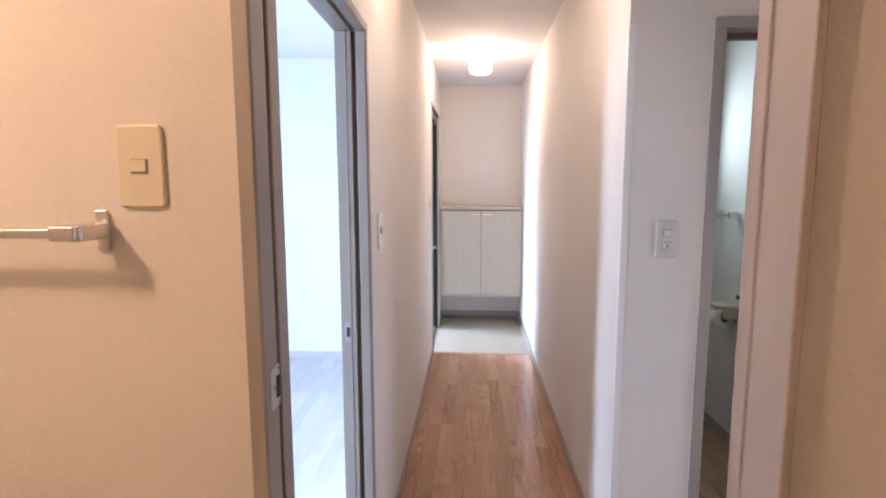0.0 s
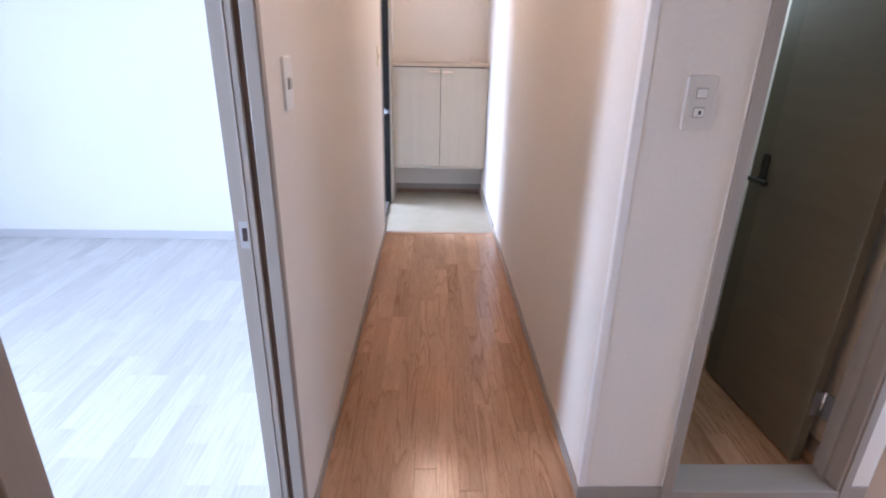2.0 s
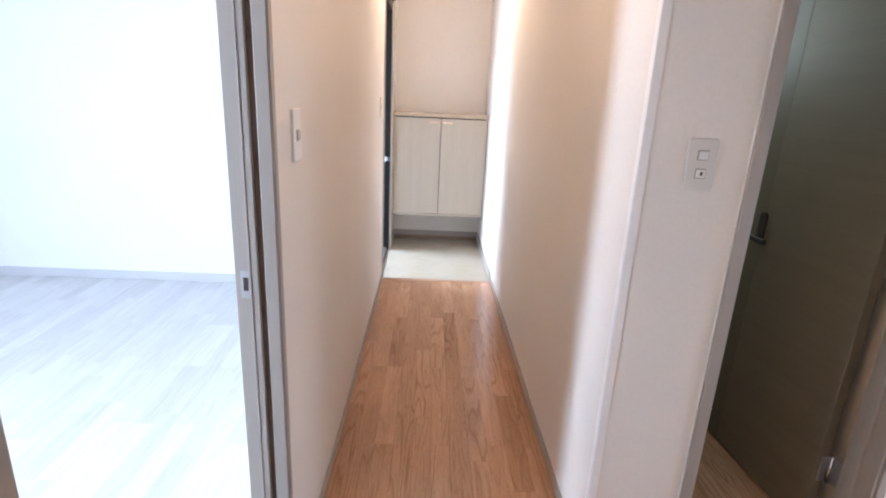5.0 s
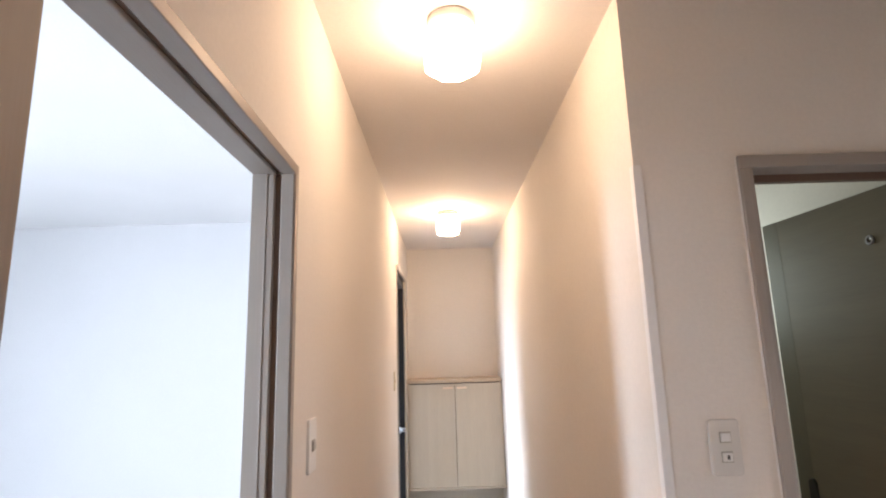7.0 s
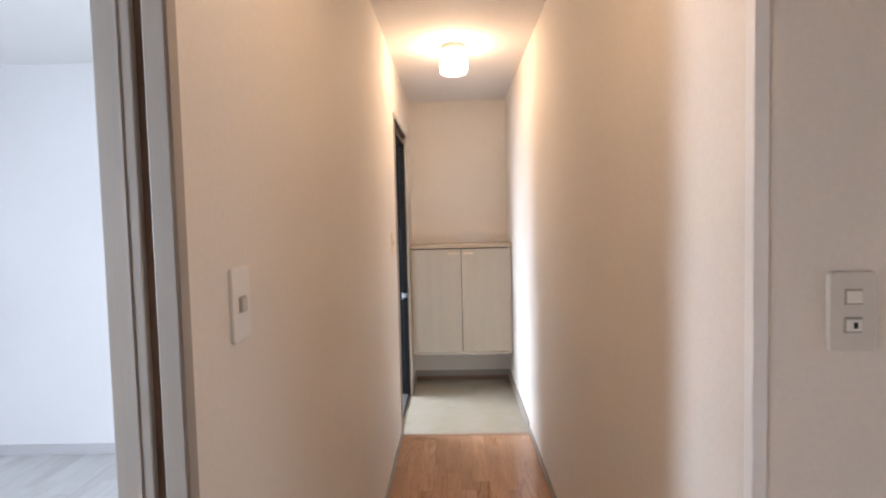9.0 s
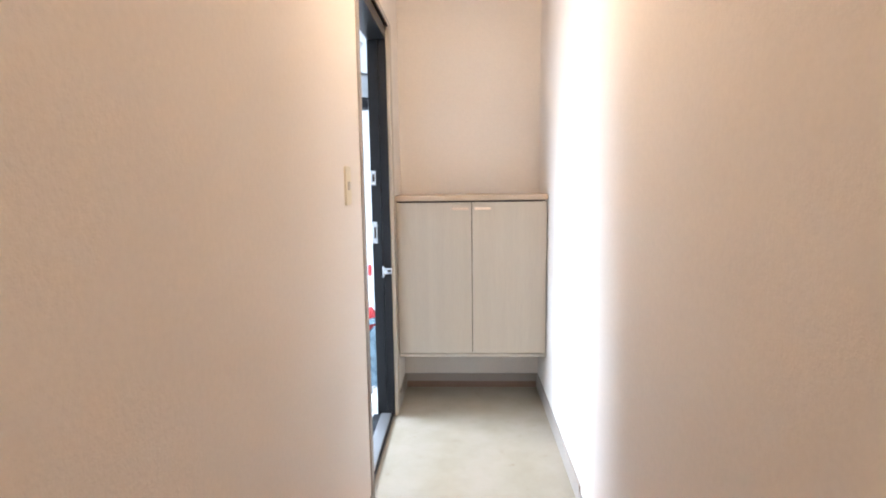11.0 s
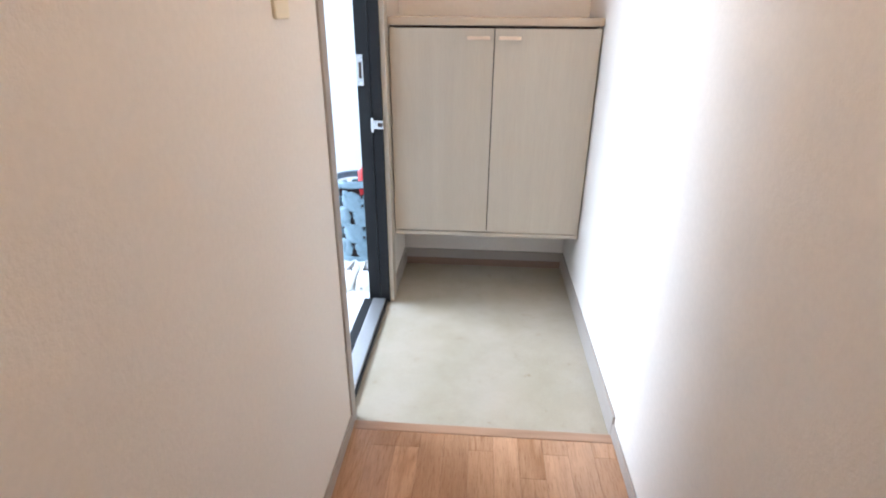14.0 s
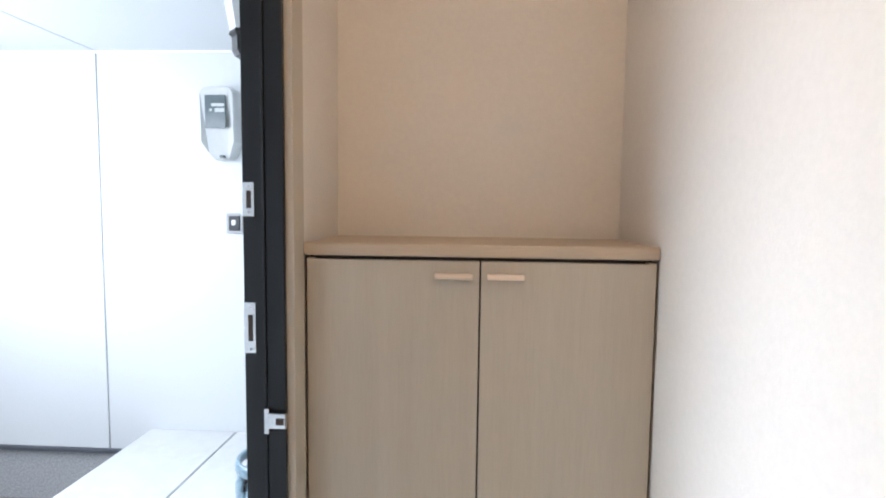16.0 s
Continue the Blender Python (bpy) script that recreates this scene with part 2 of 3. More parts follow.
GREY_PL = plain("grey_plastic", (0.36, 0.36, 0.37), 0.4, 0, 0.05, 40)
CHROME = plain("brushed_chrome", (0.72, 0.72, 0.72), 0.22, 1.0, 0.05, 90)
STEEL = plain("stainless_sill", (0.66, 0.67, 0.68), 0.38, 0.9, 0.08, 60)
BLACK = plain("black_anodised_frame", (0.012, 0.013, 0.015), 0.35, 0.3, 0.1, 50)
BRONZE = plain("dark_bronze_handle", (0.055, 0.05, 0.045), 0.32, 0.8, 0.1, 60)
CORNER = plain("white_corner_guard", (0.84, 0.82, 0.80), 0.4, 0, 0.04, 50)
SIDING = plain("white_fine_siding", (0.64, 0.66, 0.67), 0.7, 0, 0.05, 130, 0.3, 0.35)
TILE = plain("white_porch_tile", (0.62, 0.63, 0.63), 0.5, 0, 0.10, 14)
MORTAR = plain("stippled_grey_mortar", (0.50, 0.51, 0.52), 0.9, 0, 0.5, 90, 0.2, 0.9)
GRAVEL = plain("grey_yard_gravel", (0.30, 0.29, 0.28), 0.95, 0, 0.5, 60, 0.2, 1.0)
DRIP = plain("dark_drip_flashing", (0.10, 0.11, 0.13), 0.5, 0.3)
METER = plain("pale_grey_meter_plastic", (0.50, 0.515, 0.51), 0.45, 0, 0.06, 25)
METER_DK = plain("smoked_meter_window", (0.10, 0.13, 0.14), 0.15, 0, 0.2, 20)
CERAMIC = plain("blue_grey_glaze", (0.20, 0.30, 0.36), 0.28, 0, 0.35, 16, 0.5, 0.2)
SHOE = plain("white_canvas", (0.80, 0.79, 0.77), 0.7, 0, 0.08, 60)
SHOE_IN = plain("black_shoe_lining", (0.03, 0.03, 0.035), 0.8)
PAPER = plain("toilet_paper", (0.80, 0.79, 0.72), 0.9, 0, 0.05, 60)
HOLDER = plain("yellowed_plastic", (0.62, 0.55, 0.38), 0.4, 0, 0.08, 30)
RED = plain("red_umbrella_cloth", (0.5, 0.03, 0.03), 0.6)
LAMP_GLOW = glow("frosted_lamp_glass", (1.0, 0.715, 0.46), HALL_LAMP)
ENTRANCE_GLOW = glow("bright_lamp_glass", (1.0, 0.715, 0.45), ENTRANCE_LAMP)
WASH_GLOW = glow("washroom_lamp_glass", (1.0, 0.62, 0.34), WASH_LAMP)
LANTERN = plain("clouded_lantern_glass", (0.52, 0.54, 0.54), 0.3)


# ---------------------------------------------------------------- mesh helpers
def add_box(bm, lo, hi, bevel=0.0, seg=2):
    tmp = bmesh.new()
    bmesh.ops.create_cube(tmp, size=1.0)
    for v in tmp.verts:
        v.co = Vector([lo[i] + (v.co[i] + 0.5) * (hi[i] - lo[i]) for i in range(3)])
    if bevel:
        bmesh.ops.bevel(tmp, geom=tmp.edges[:], offset=bevel, segments=seg, affect="EDGES", profile=0.5)
    me = bpy.data.meshes.new("tmp")
    tmp.to_mesh(me)
    tmp.free()
    bm.from_mesh(me)
    bpy.data.meshes.remove(me)
    return bm


def boxes(*items, bevel=0.0):
    bm = bmesh.new()
    for it in items:
        add_box(bm, it[:3], it[3:6], it[6] if len(it) > 6 else bevel)
    return bm


def lathe(profile, n=40, axis="z", closed=False):
    """Turns (radius, height) pairs about an axis."""
    bm = bmesh.new()
    rings = []
    for r, h in profile:
        ring = []
        for i in range(n):
            a = 2 * math.pi * i / n
            p = (r * math.cos(a), r * math.sin(a), h)
            p = p if axis == "z" else (p[0], p[2], p[1]) if axis == "y" else (p[2], p[0], p[1])
            ring.append(bm.verts.new(p))
        rings.append(ring)
    for a, b in zip(rings, rings[1:]):
        for i in range(n):
            bm.faces.new((a[i], a[(i + 1) % n], b[(i + 1) % n], b[i]))
    if closed:
        bm.faces.new(rings[0][::-1])
        bm.faces.new(rings[-1])
    bmesh.ops.recalc_face_normals(bm, faces=bm.faces[:])
    return bm


def shift(bm, x=0, y=0, z=0):
    bmesh.ops.translate(bm, verts=bm.verts[:], vec=(x, y, z))
    return bm


def part(name, bm, mat, parent=None, label="", smooth=False):
    me = bpy.data.meshes.new(name)
    bm.to_mesh(me)
    bm.free()
    if smooth:
        me.polygons.foreach_set("use_smooth", [True] * len(me.polygons))
    me.materials.append(mat)
    ob = new(name, me)
    if parent:
        ob.parent = parent
    return tagged(ob, label)


def part_mesh(bm):
    """A loose mesh of a bmesh, to be joined into another."""
    me = bpy.data.meshes.new("piece")
    bm.to_mesh(me)
    bm.free()
    return me


def structure(name, bm, mat, label):
    return tagged(part(name, bm, mat), label, kind="structure")


def thing(name, label, category, at=(0, 0, 0), group=""):
    ob = new(name)
    ob.empty_display_size = 0.05
    ob.location = at
    return tagged(ob, label, category, group)


# ---------------------------------------------------------------- plan
W = 0.80            # corridor width
ZC, ZCR = 2.328, 2.29       # ceilings of the corridor and of the bright room
YK, YG = 2.391, 2.427       # step edge: its two sides
YB, YC = 3.595, 3.268       # back wall of the entrance, front of the shoe cabinet
ZG = -0.012         # entrance floor
YW0, YW1 = -0.956, -0.848   # washroom wall
WX0, WX1 = 0.004, 0.757     # washroom opening
RY0, RY1 = -0.846, -0.122    # opening to the bright room
TX0, TX1, TH = 1.081, 1.612, 1.830  # toilet opening and its height
EY0, EY1, EH = 2.445, 3.18, 1.975   # entrance opening and its height
RXL, RYF = -3.7, 2.22       # bright room: window wall and far wall
TXR, TYF = 1.668, 1.40      # toilet: right wall and far wall
XL = -0.088         # back of the corridor's left wall

structure("wall_corridor_left", boxes(
    (XL, RY1, 0, 0, EY0, ZC), (XL, EY1 + 0.03, -0.1, 0, YB, ZC), (XL, EY0, EH, 0, EY1 + 0.03, ZC),
    (XL, YW1, 1.828, 0, RY1, ZC)), WALL, "cream embossed wallpaper on the corridor wall")
structure("wall_corridor_right", boxes((W, 0.1, -0.1, W + 0.1, YB, ZC)), WALL, "cream embossed wallpaper on the corridor wall")
structure("wall_entrance_back", boxes((XL, YB, -0.1, W + 0.1, YB + 0.12, ZC)), WALL, "cream wallpaper behind the shoe cabinet")
structure("wall_toilet_front", boxes(
    (W, 0, 0, TX0, 0.1, ZC), (TX1, 0, 0, 2.3, 0.1, ZC), (TX0, 0, TH + 0.03, TX1, 0.1, ZC)), WALL, "cream wallpaper around the toilet doorway")
structure("wall_toilet_right", boxes((TXR, 0.1, 0, TXR + 0.1, TYF + 0.1, ZC)), WALL, "pale wallpaper inside the toilet")
# The hole is an assumed window, out of view.
structure("wall_toilet_back", boxes(
    (W + 0.1, TYF, 0, TXR, TYF + 0.1, 1.44), (W + 0.1, TYF, 1.86, TXR, TYF + 0.1, ZC),
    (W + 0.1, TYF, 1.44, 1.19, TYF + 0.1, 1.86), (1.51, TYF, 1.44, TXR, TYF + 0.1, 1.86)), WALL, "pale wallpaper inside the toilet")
structure("wall_washroom_front", boxes(
    (-1.1, YW0, 0, WX0 - 0.01, YW1, ZC), (WX1 + 0.012, YW0, 0, 2.3, YW1, ZC), (WX0 - 0.01, YW0, 1.83, WX1 + 0.012, YW1, ZC)), WALL, "cream wallpaper on the washroom wall")
# Left open for the added lamp behind it, out of view.
structure("wall_hall_right", boxes((2.2, YW1, 1.85, 2.3, 0, ZC), (2.2, YW1, 0, 2.3, YW1 + 0.04, 1.85), (2.2, -0.04, 0, 2.3, 0, 1.85)), WALL, "cream wallpaper closing the hall")
structure("wall_washroom_left", boxes((-1.2, -3.0, 0, -1.1, YW0, ZC)), WALL, "cream wallpaper in the washroom")
structure("wall_washroom_right", boxes((1.7, -3.0, 0, 1.8, YW0, ZC)), WALL, "cream wallpaper in the washroom")
structure("wall_washroom_back", boxes((-1.2, -3.1, 0, 1.8, -3.0, ZC)), WALL, "cream wallpaper in the washroom")
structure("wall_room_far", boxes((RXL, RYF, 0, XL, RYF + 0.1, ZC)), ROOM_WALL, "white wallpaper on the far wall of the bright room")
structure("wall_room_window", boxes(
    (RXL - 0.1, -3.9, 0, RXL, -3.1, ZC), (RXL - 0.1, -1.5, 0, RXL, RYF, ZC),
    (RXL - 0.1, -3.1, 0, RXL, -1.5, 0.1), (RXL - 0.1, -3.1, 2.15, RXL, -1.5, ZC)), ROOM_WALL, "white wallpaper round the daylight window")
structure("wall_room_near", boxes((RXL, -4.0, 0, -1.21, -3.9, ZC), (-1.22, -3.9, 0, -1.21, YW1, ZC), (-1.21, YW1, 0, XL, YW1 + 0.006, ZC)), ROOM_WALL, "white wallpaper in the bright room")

structure("ceiling_corridor", boxes((XL, YW1, ZC, 2.3, YB + 0.12, ZC + 0.1)), CEIL, "white embossed ceiling paper")
structure("ceiling_washroom", boxes((-1.2, -3.1, ZC, 1.8, YW1, ZC + 0.1)), CEIL, "white embossed ceiling paper")
structure("ceiling_room", boxes((RXL - 0.1, -4.0, ZCR, XL, RYF, ZC + 0.1)), ROOM_CEIL, "white embossed ceiling paper")

floor = structure("floor", boxes((0, YW1, -0.1, 2.3, YK, -0.012), (W + 0.1, 0.1, -0.1, TXR, TYF, -0.011)), SEAM, "reddish oak board flooring")
floor_room = structure("floor_room", boxes((RXL, -3.9, -0.1, XL, RYF, -0.012), (XL, YW1, -0.1, 0, RY1, -0.012)), WHITE_PL, "whitewashed board flooring")
structure("floor_washroom", boxes((-1.1, -3.0, -0.1, 1.7, YW0, -0.002), (WX0, YW0, -0.1, WX1, YW1, -0.003)), VINYL, "beige vinyl washroom floor")
structure("floor_entrance", boxes((-0.02, YG, -0.1, W, YB, ZG)), VINYL, "worn beige vinyl entrance floor")
structure("step_edge", boxes((0, YK + 0.001, -0.1, W, YG, 0.001, 0.002)), woody("pale_step_edge", (0.36, 0.2, 0.12), (0.46, 0.29, 0.19), 0.35, "x"), "pale oak edge of the corridor floor")


def baseboard(lo, hi, mat=TRIM_Y):
    return structure("baseboard", boxes((*lo, *hi, 0.0015)), mat, "taupe wooden baseboard")


BH = 0.043
baseboard((0, RY1 + 0.012, 0), (0.007, EY0 - 0.044, BH))
baseboard((W - 0.007, 0.0, 0), (W, YG, BH))
baseboard((W - 0.007, -0.007, 0), (TX0 - 0.027, 0.0, BH), TRIM_X)
baseboard((TX1 + 0.027, -0.007, 0), (2.2, 0.0, BH), TRIM_X)
baseboard((W - 0.008, YG, ZG), (W, YB - 0.008, 0.071))
baseboard((0, YB - 0.008, ZG), (W, YB, 0.071), TRIM_X)
baseboard((0, YC - 0.006, ZG), (0.008, YB - 0.008, 0.071))
structure("shoe_moulding", boxes((0.012, YB - 0.014, ZG, W - 0.012, YB - 0.008, 0.024, 0.002)), SHOE_STRIP, "dark brown strip along the baseboard")
baseboard((RXL, RYF - 0.008, 0), (XL, RYF, 0.06), GREY_TRIM)
baseboard((TXR - 0.008, 0.1, 0), (TXR, TYF, 0.06))

# plastic guard on the outer corner of the corridor
structure("corner_guard", boxes((W - 0.003, -0.003, BH, W + 0.019, 0.0, 1.847, 0.001), (W - 0.003, 0.0, BH, W, 0.021, 1.847, 0.001)), CORNER, "white plastic corner guard on the wallpaper")

# ---------------------------------------------------------------- door frames
room_frame = tagged(thing("door_room", "grey-taupe sliding door frame standing open to the bright room", "door frame"), kind="structure")
part("jamb", boxes((XL - 0.004, RY1 - 0.012, 0, -0.042, RY1, 1.805, 0.002)), TRIM, room_frame)
part("bead", boxes((-0.061, RY1 - 0.0138, 0, -0.057, RY1 - 0.012, 1.805, 0.0008)), TRIM, room_frame)
part("jamb", boxes((-0.028, RY1 - 0.012, 0, 0.001, RY1 - 0.001, 1.805, 0.002)), TRIM, room_frame)
part("jamb_groove", boxes((-0.043, RY1 - 0.003, 0, -0.027, RY1, 1.805)), GROOVE, room_frame)
part("casing", boxes((0, RY1 - 0.010, 0, 0.004, RY1 + 0.013, 1.828, 0.0015)), TRIM, room_frame)
part("head", boxes((XL - 0.004, RY0, 1.805, -0.042, RY1, 1.828, 0.002)), TRIM_Y, room_frame)
part("head", boxes((-0.028, RY0, 1.805, 0.004, RY1, 1.828, 0.002)), TRIM_Y, room_frame)
part("head_groove", boxes((-0.043, RY0, 1.813, -0.027, RY1, 1.828)), GROOVE, room_frame)
part("threshold", boxes((-0.042, RY0, -0.012, 0.012, RY1 - 0.012, 0.003, 0.001)), GREY_TRIM, room_frame)
rs = part("strike_plate", boxes((-0.080, RY1 - 0.0135, 0.866, -0.058, RY1 - 0.012, 0.930, 0.0005)), GREY_TRIM, room_frame)
part("strike_slot", boxes((-0.074, RY1 - 0.0145, 0.884, -0.064, RY1 - 0.0135, 0.914)), GAP, rs)

wash_frame = tagged(thing("door_washroom", "brown wooden sliding door frame of the washroom", "door frame"), kind="structure")
part("casing", boxes((WX0 - 0.027, YW0 - 0.008, 0, WX0 - 0.002, YW0, 1.83, 0.002)), TRIM, wash_frame)
part("jamb", boxes((WX0 - 0.012, YW0 - 0.006, 0, WX0, -0.911, 1.805, 0.002)), TRIM, wash_frame)
part("jamb", boxes((WX0 - 0.012, -0.897, 0, WX0, YW1 - 0.006, 1.805, 0.003)), TRIM, wash_frame)
part("jamb_groove", boxes((WX0 - 0.010, -0.911, 0, WX0 - 0.006, -0.897, 1.805)), GROOVE, wash_frame)
# Right jamb is the same wood; its lit look is in the colour.
part("jamb", boxes((WX1, YW0 - 0.028, 0, WX1 + 0.016, -0.888, 1.805, 0.003)), LIT_TRIM, wash_frame, "wood-grain jamb with daylight painted into its lighter colour")
part("jamb", boxes((WX1, -0.876, 0, WX1 + 0.016, YW1 + 0.010, 1.805, 0.003)), LIT_TRIM, wash_frame, "wood-grain jamb with daylight painted into its lighter colour")
part("jamb_groove", boxes((WX1 + 0.004, -0.888, 0, WX1 + 0.012, -0.876, 1.805)), TRIM, wash_frame)
part("head", boxes((WX0 - 0.027, YW0 - 0.008, 1.805, WX1 + 0.021, YW1 + 0.006, 1.83, 0.002)), TRIM_X, wash_frame)
ws = part("strike_plate", boxes((WX0, -0.945, 1.002, WX0 + 0.0015, -0.908, 1.070, 0.0005)), STEEL, wash_frame, "scuffed steel strike plate")
part("strike_slot", boxes((WX0 + 0.0015, -0.924, 1.016, WX0 + 0.0025, -0.910, 1.052)), GAP, ws)
for yy, zz in ((-0.931, 1.036), (-0.914, 1.064), (-0.914, 1.008)):
    part("screw", shift(lathe([(0, 0), (0.0028, 0), (0.0022, 0.001), (0, 0.001)], 10, "x"), WX0 + 0.0015, yy, zz), GREY_PL, ws)

toilet_frame = tagged(thing("door_toilet_frame", "taupe wooden frame of the toilet doorway", "door frame"), kind="structure")
for xa, xb in ((TX0 - 0.026, TX0), (TX1, TX1 + 0.026)):
    part("casing", boxes((xa, -0.012, 0, xb, 0.012, TH, 0.002)), TRIM, toilet_frame)
for xa, xb in ((TX0, TX0 + 0.010), (TX1 - 0.010, TX1)):
    part("jamb", boxes((xa, -0.006, 0, xb, 0.105, TH, 0.002)), TRIM, toilet_frame)
part("caulk", boxes((TX0 - 0.029, -0.003, BH, TX0 - 0.026, 0.0, TH + 0.032), (TX1 + 0.026, -0.003, BH, TX1 + 0.029, 0.0, TH + 0.032)), CORNER, toilet_frame, "white caulk line")
part("head", boxes((TX0 - 0.026, -0.012, TH, TX1 + 0.026, 0.105, TH + 0.032, 0.002)), TRIM_X, toilet_frame)
part("door_stop", boxes((TX0 + 0.01, 0.05, TH - 0.02, TX1 - 0.01, 0.07, TH, 0.001)), GROOVE, toilet_frame)
part("door_stop", boxes((TX1 - 0.022, 0.045, 0.03, TX1 - 0.010, 0.070, TH - 0.02, 0.002)), TRIM, toilet_frame)
part("door_stop", boxes((TX0 + 0.010, 0.045, 0.03, TX0 + 0.022, 0.070, TH - 0.02, 0.002)), TRIM, toilet_frame)
part("threshold", boxes((TX0, -0.010, 0, TX1, 0.105, 0.03, 0.003)), TRIM_X, toilet_frame)

ent = tagged(thing("door_entrance_frame", "black aluminium entrance door frame standing open to the porch", "door frame"), kind="structure")
part("casing", boxes((XL, EY0 - 0.043, ZG, 0.006, EY0, EH + 0.025, 0.002)), TRIM, ent, "thin taupe edge trim")
part("casing", boxes((-0.045, EY1 + 0.012, ZG, 0.007, YC - 0.007, EH, 0.002)), CAB, ent, "beige wooden side casing")
part("casing", boxes((-0.02, EY0, EH, 0.007, YC - 0.007, EH + 0.025, 0.002)), TRIM_Y, ent, "taupe head trim")
part("jamb", boxes((-0.050, EY1, ZG, -0.010, EY1 + 0.012, EH - 0.03, 0.002), (-0.104, EY1 + 0.012, ZG, -0.050, EY1 + 0.03, EH - 0.03, 0.002), (-0.056, EY1 - 0.004, ZG, -0.050, EY1 + 0.012, EH - 0.03, 0.001)), BLACK, ent)
part("jamb", boxes((-0.104, EY0, ZG, -0.010, EY0 + 0.02, EH - 0.03, 0.002)), BLACK, ent)
part("head", boxes((-0.104, EY0, EH - 0.06, -0.010, EY1 + 0.02, EH - 0.005, 0.002)), BLACK, ent)
part("sill", boxes((-0.085, EY0, -0.08, -0.028, EY1, 0.008, 0.003)), STEEL, ent, "brushed steel door sill")
# Black strip painted in for the dark gap along the sill's inner edge.
part("sill_gasket", boxes((-0.028, EY0, -0.05, -0.020, EY1, 0.002)), BLACK, ent)
part("sill_outer", boxes((-0.128, EY0, -0.09, -0.085, EY1 + 0.012, -0.004, 0.002)), BLACK, ent)
for z0, z1 in ((1.211, 1.283), (0.915, 1.026)):
    sp = part("strike_plate", boxes((-0.1035, EY1 + 0.010, z0, -0.078, EY1 + 0.012, z1, 0.0006)), CHROME, ent)
    h = (z1 - z0) * 0.24
    part("strike_slot", boxes((-0.094, EY1 + 0.009, z0 + h, -0.084, EY1 + 0.010, z1 - h)), GAP, sp)
    for zz in (z0 + 0.009, z1 - 0.009):
        part("screw", shift(lathe([(0, 0), (0.0035, 0), (0.003, -0.0015), (0, -0.0015)], 10, "y"), -0.089, EY1 + 0.010, zz), STEEL, sp)
guard = part("door_guard", boxes((-0.055, EY1 - 0.010, 0.744, -0.043, EY1, 0.80, 0.002), (-0.045, EY1 - 0.016, 0.758, -0.004, EY1 - 0.006, 0.792, 0.003)), CHROME, ent, "chrome door guard catch")
part("slot", boxes((-0.026, EY1 - 0.0175, 0.768, -0.010, EY1 - 0.016, 0.782)), GAP, guard)


# ---------------------------------------------------------------- wall switches
def switch(label, at, rz, mat, key, rockers):
    """A 70 x 120 mm plate with its rockers; built facing -y."""
    s = thing("light_switch", label, "light switch", at)
    s.rotation_euler = (0, 0, radians(rz))
    bm = boxes((-0.035, -0.007, -0.06, 0.035, 0.0, 0.06))
    upright = [e for e in bm.edges if abs(e.verts[0].co.y - e.verts[1].co.y) > 0.005]
    bmesh.ops.bevel(bm, geom=upright, offset=0.008, segments=4, affect="EDGES", profile=0.5)
    rim = [e for e in bm.edges if e.verts[0].co.y < -0.006 and e.verts[1].co.y < -0.006]
    bmesh.ops.bevel(bm, geom=rim, offset=0.003, segments=3, affect="EDGES", profile=0.5)
    part("plate", bm, mat, s)
    for z, hh, m in rockers:
        part("rocker_frame", boxes((-0.013, -0.0085, z - hh - 0.003, 0.013, -0.0068, z + hh + 0.003, 0.0006)), BEZEL, s)
        rk = part("rocker", boxes((-0.0108, -0.0115, z - hh, 0.0108, -0.008, z + hh, 0.001)), key, s)
        if m:
            part("indicator", boxes((-0.002, -0.0122, z - 0.0045, 0.004, -0.0114, z + 0.0045, 0.0003)), m, rk, "small dark indicator")
    return s


switch("aged ivory plastic light switch on the washroom wall", (-0.170, YW0, 1.383), 0, IVORY, IVORY, [(0.0, 0.008, None)])
switch("white double switch beside the toilet doorway", (0.941, 0, 1.181), 0, SWITCH_PL, WHITE_PL, [(0.022, 0.009, None), (-0.020, 0.009, BLACK)])
switch("ivory single switch beside the sliding door frame", (0, 0.050, 1.203), 90, WHITE_PL, ROCKER, [(0.0, 0.010, None)])
switch("aged ivory switch beside the entrance door", (0, 2.178, 1.217), 90, IVORY, ROCKER_IV, [(0.0, 0.010, None)])


# ---------------------------------------------------------------- ceiling lamps
def ceiling_lamp(x, y, mat, label):
    lamp = thing("ceiling_lamp", label, "ceiling lamp", (x, y, ZC), "warm ceiling lamps")
    # Opaque plate added to keep the shade's glow off the ceiling.
    part("base_plate", lathe([(0.0, 0), (0.064, 0), (0.068, -0.006), (0.068, -0.026), (0.060, -0.036), (0.0, -0.036)], 32), WHITE_PL, lamp, smooth=True)
    prof = [(0.0, -0.158), (0.060, -0.158), (0.066, -0.156), (0.081, -0.142), (0.0835, -0.135), (0.0835, -0.082), (0.080, -0.066), (0.068, -0.050), (0.058, -0.036)]
    bm = lathe(prof, 8)
    bmesh.ops.rotate(bm, verts=bm.verts[:], cent=(0, 0, 0), matrix=Matrix.Rotation(radians(22.5), 3, "Z"))
    part("shade", bm, mat, lamp, "lit frosted glass shade")
    return lamp


ceiling_lamp(0.365, 0.10, LAMP_GLOW, "lit frosted glass lamp on the corridor ceiling")
ceiling_lamp(0.373, 2.235, ENTRANCE_GLOW, "lit frosted glass lamp on the corridor ceiling")
ceiling_lamp(-0.88, -1.75, WASH_GLOW, "lit warm lamp on the washroom ceiling")

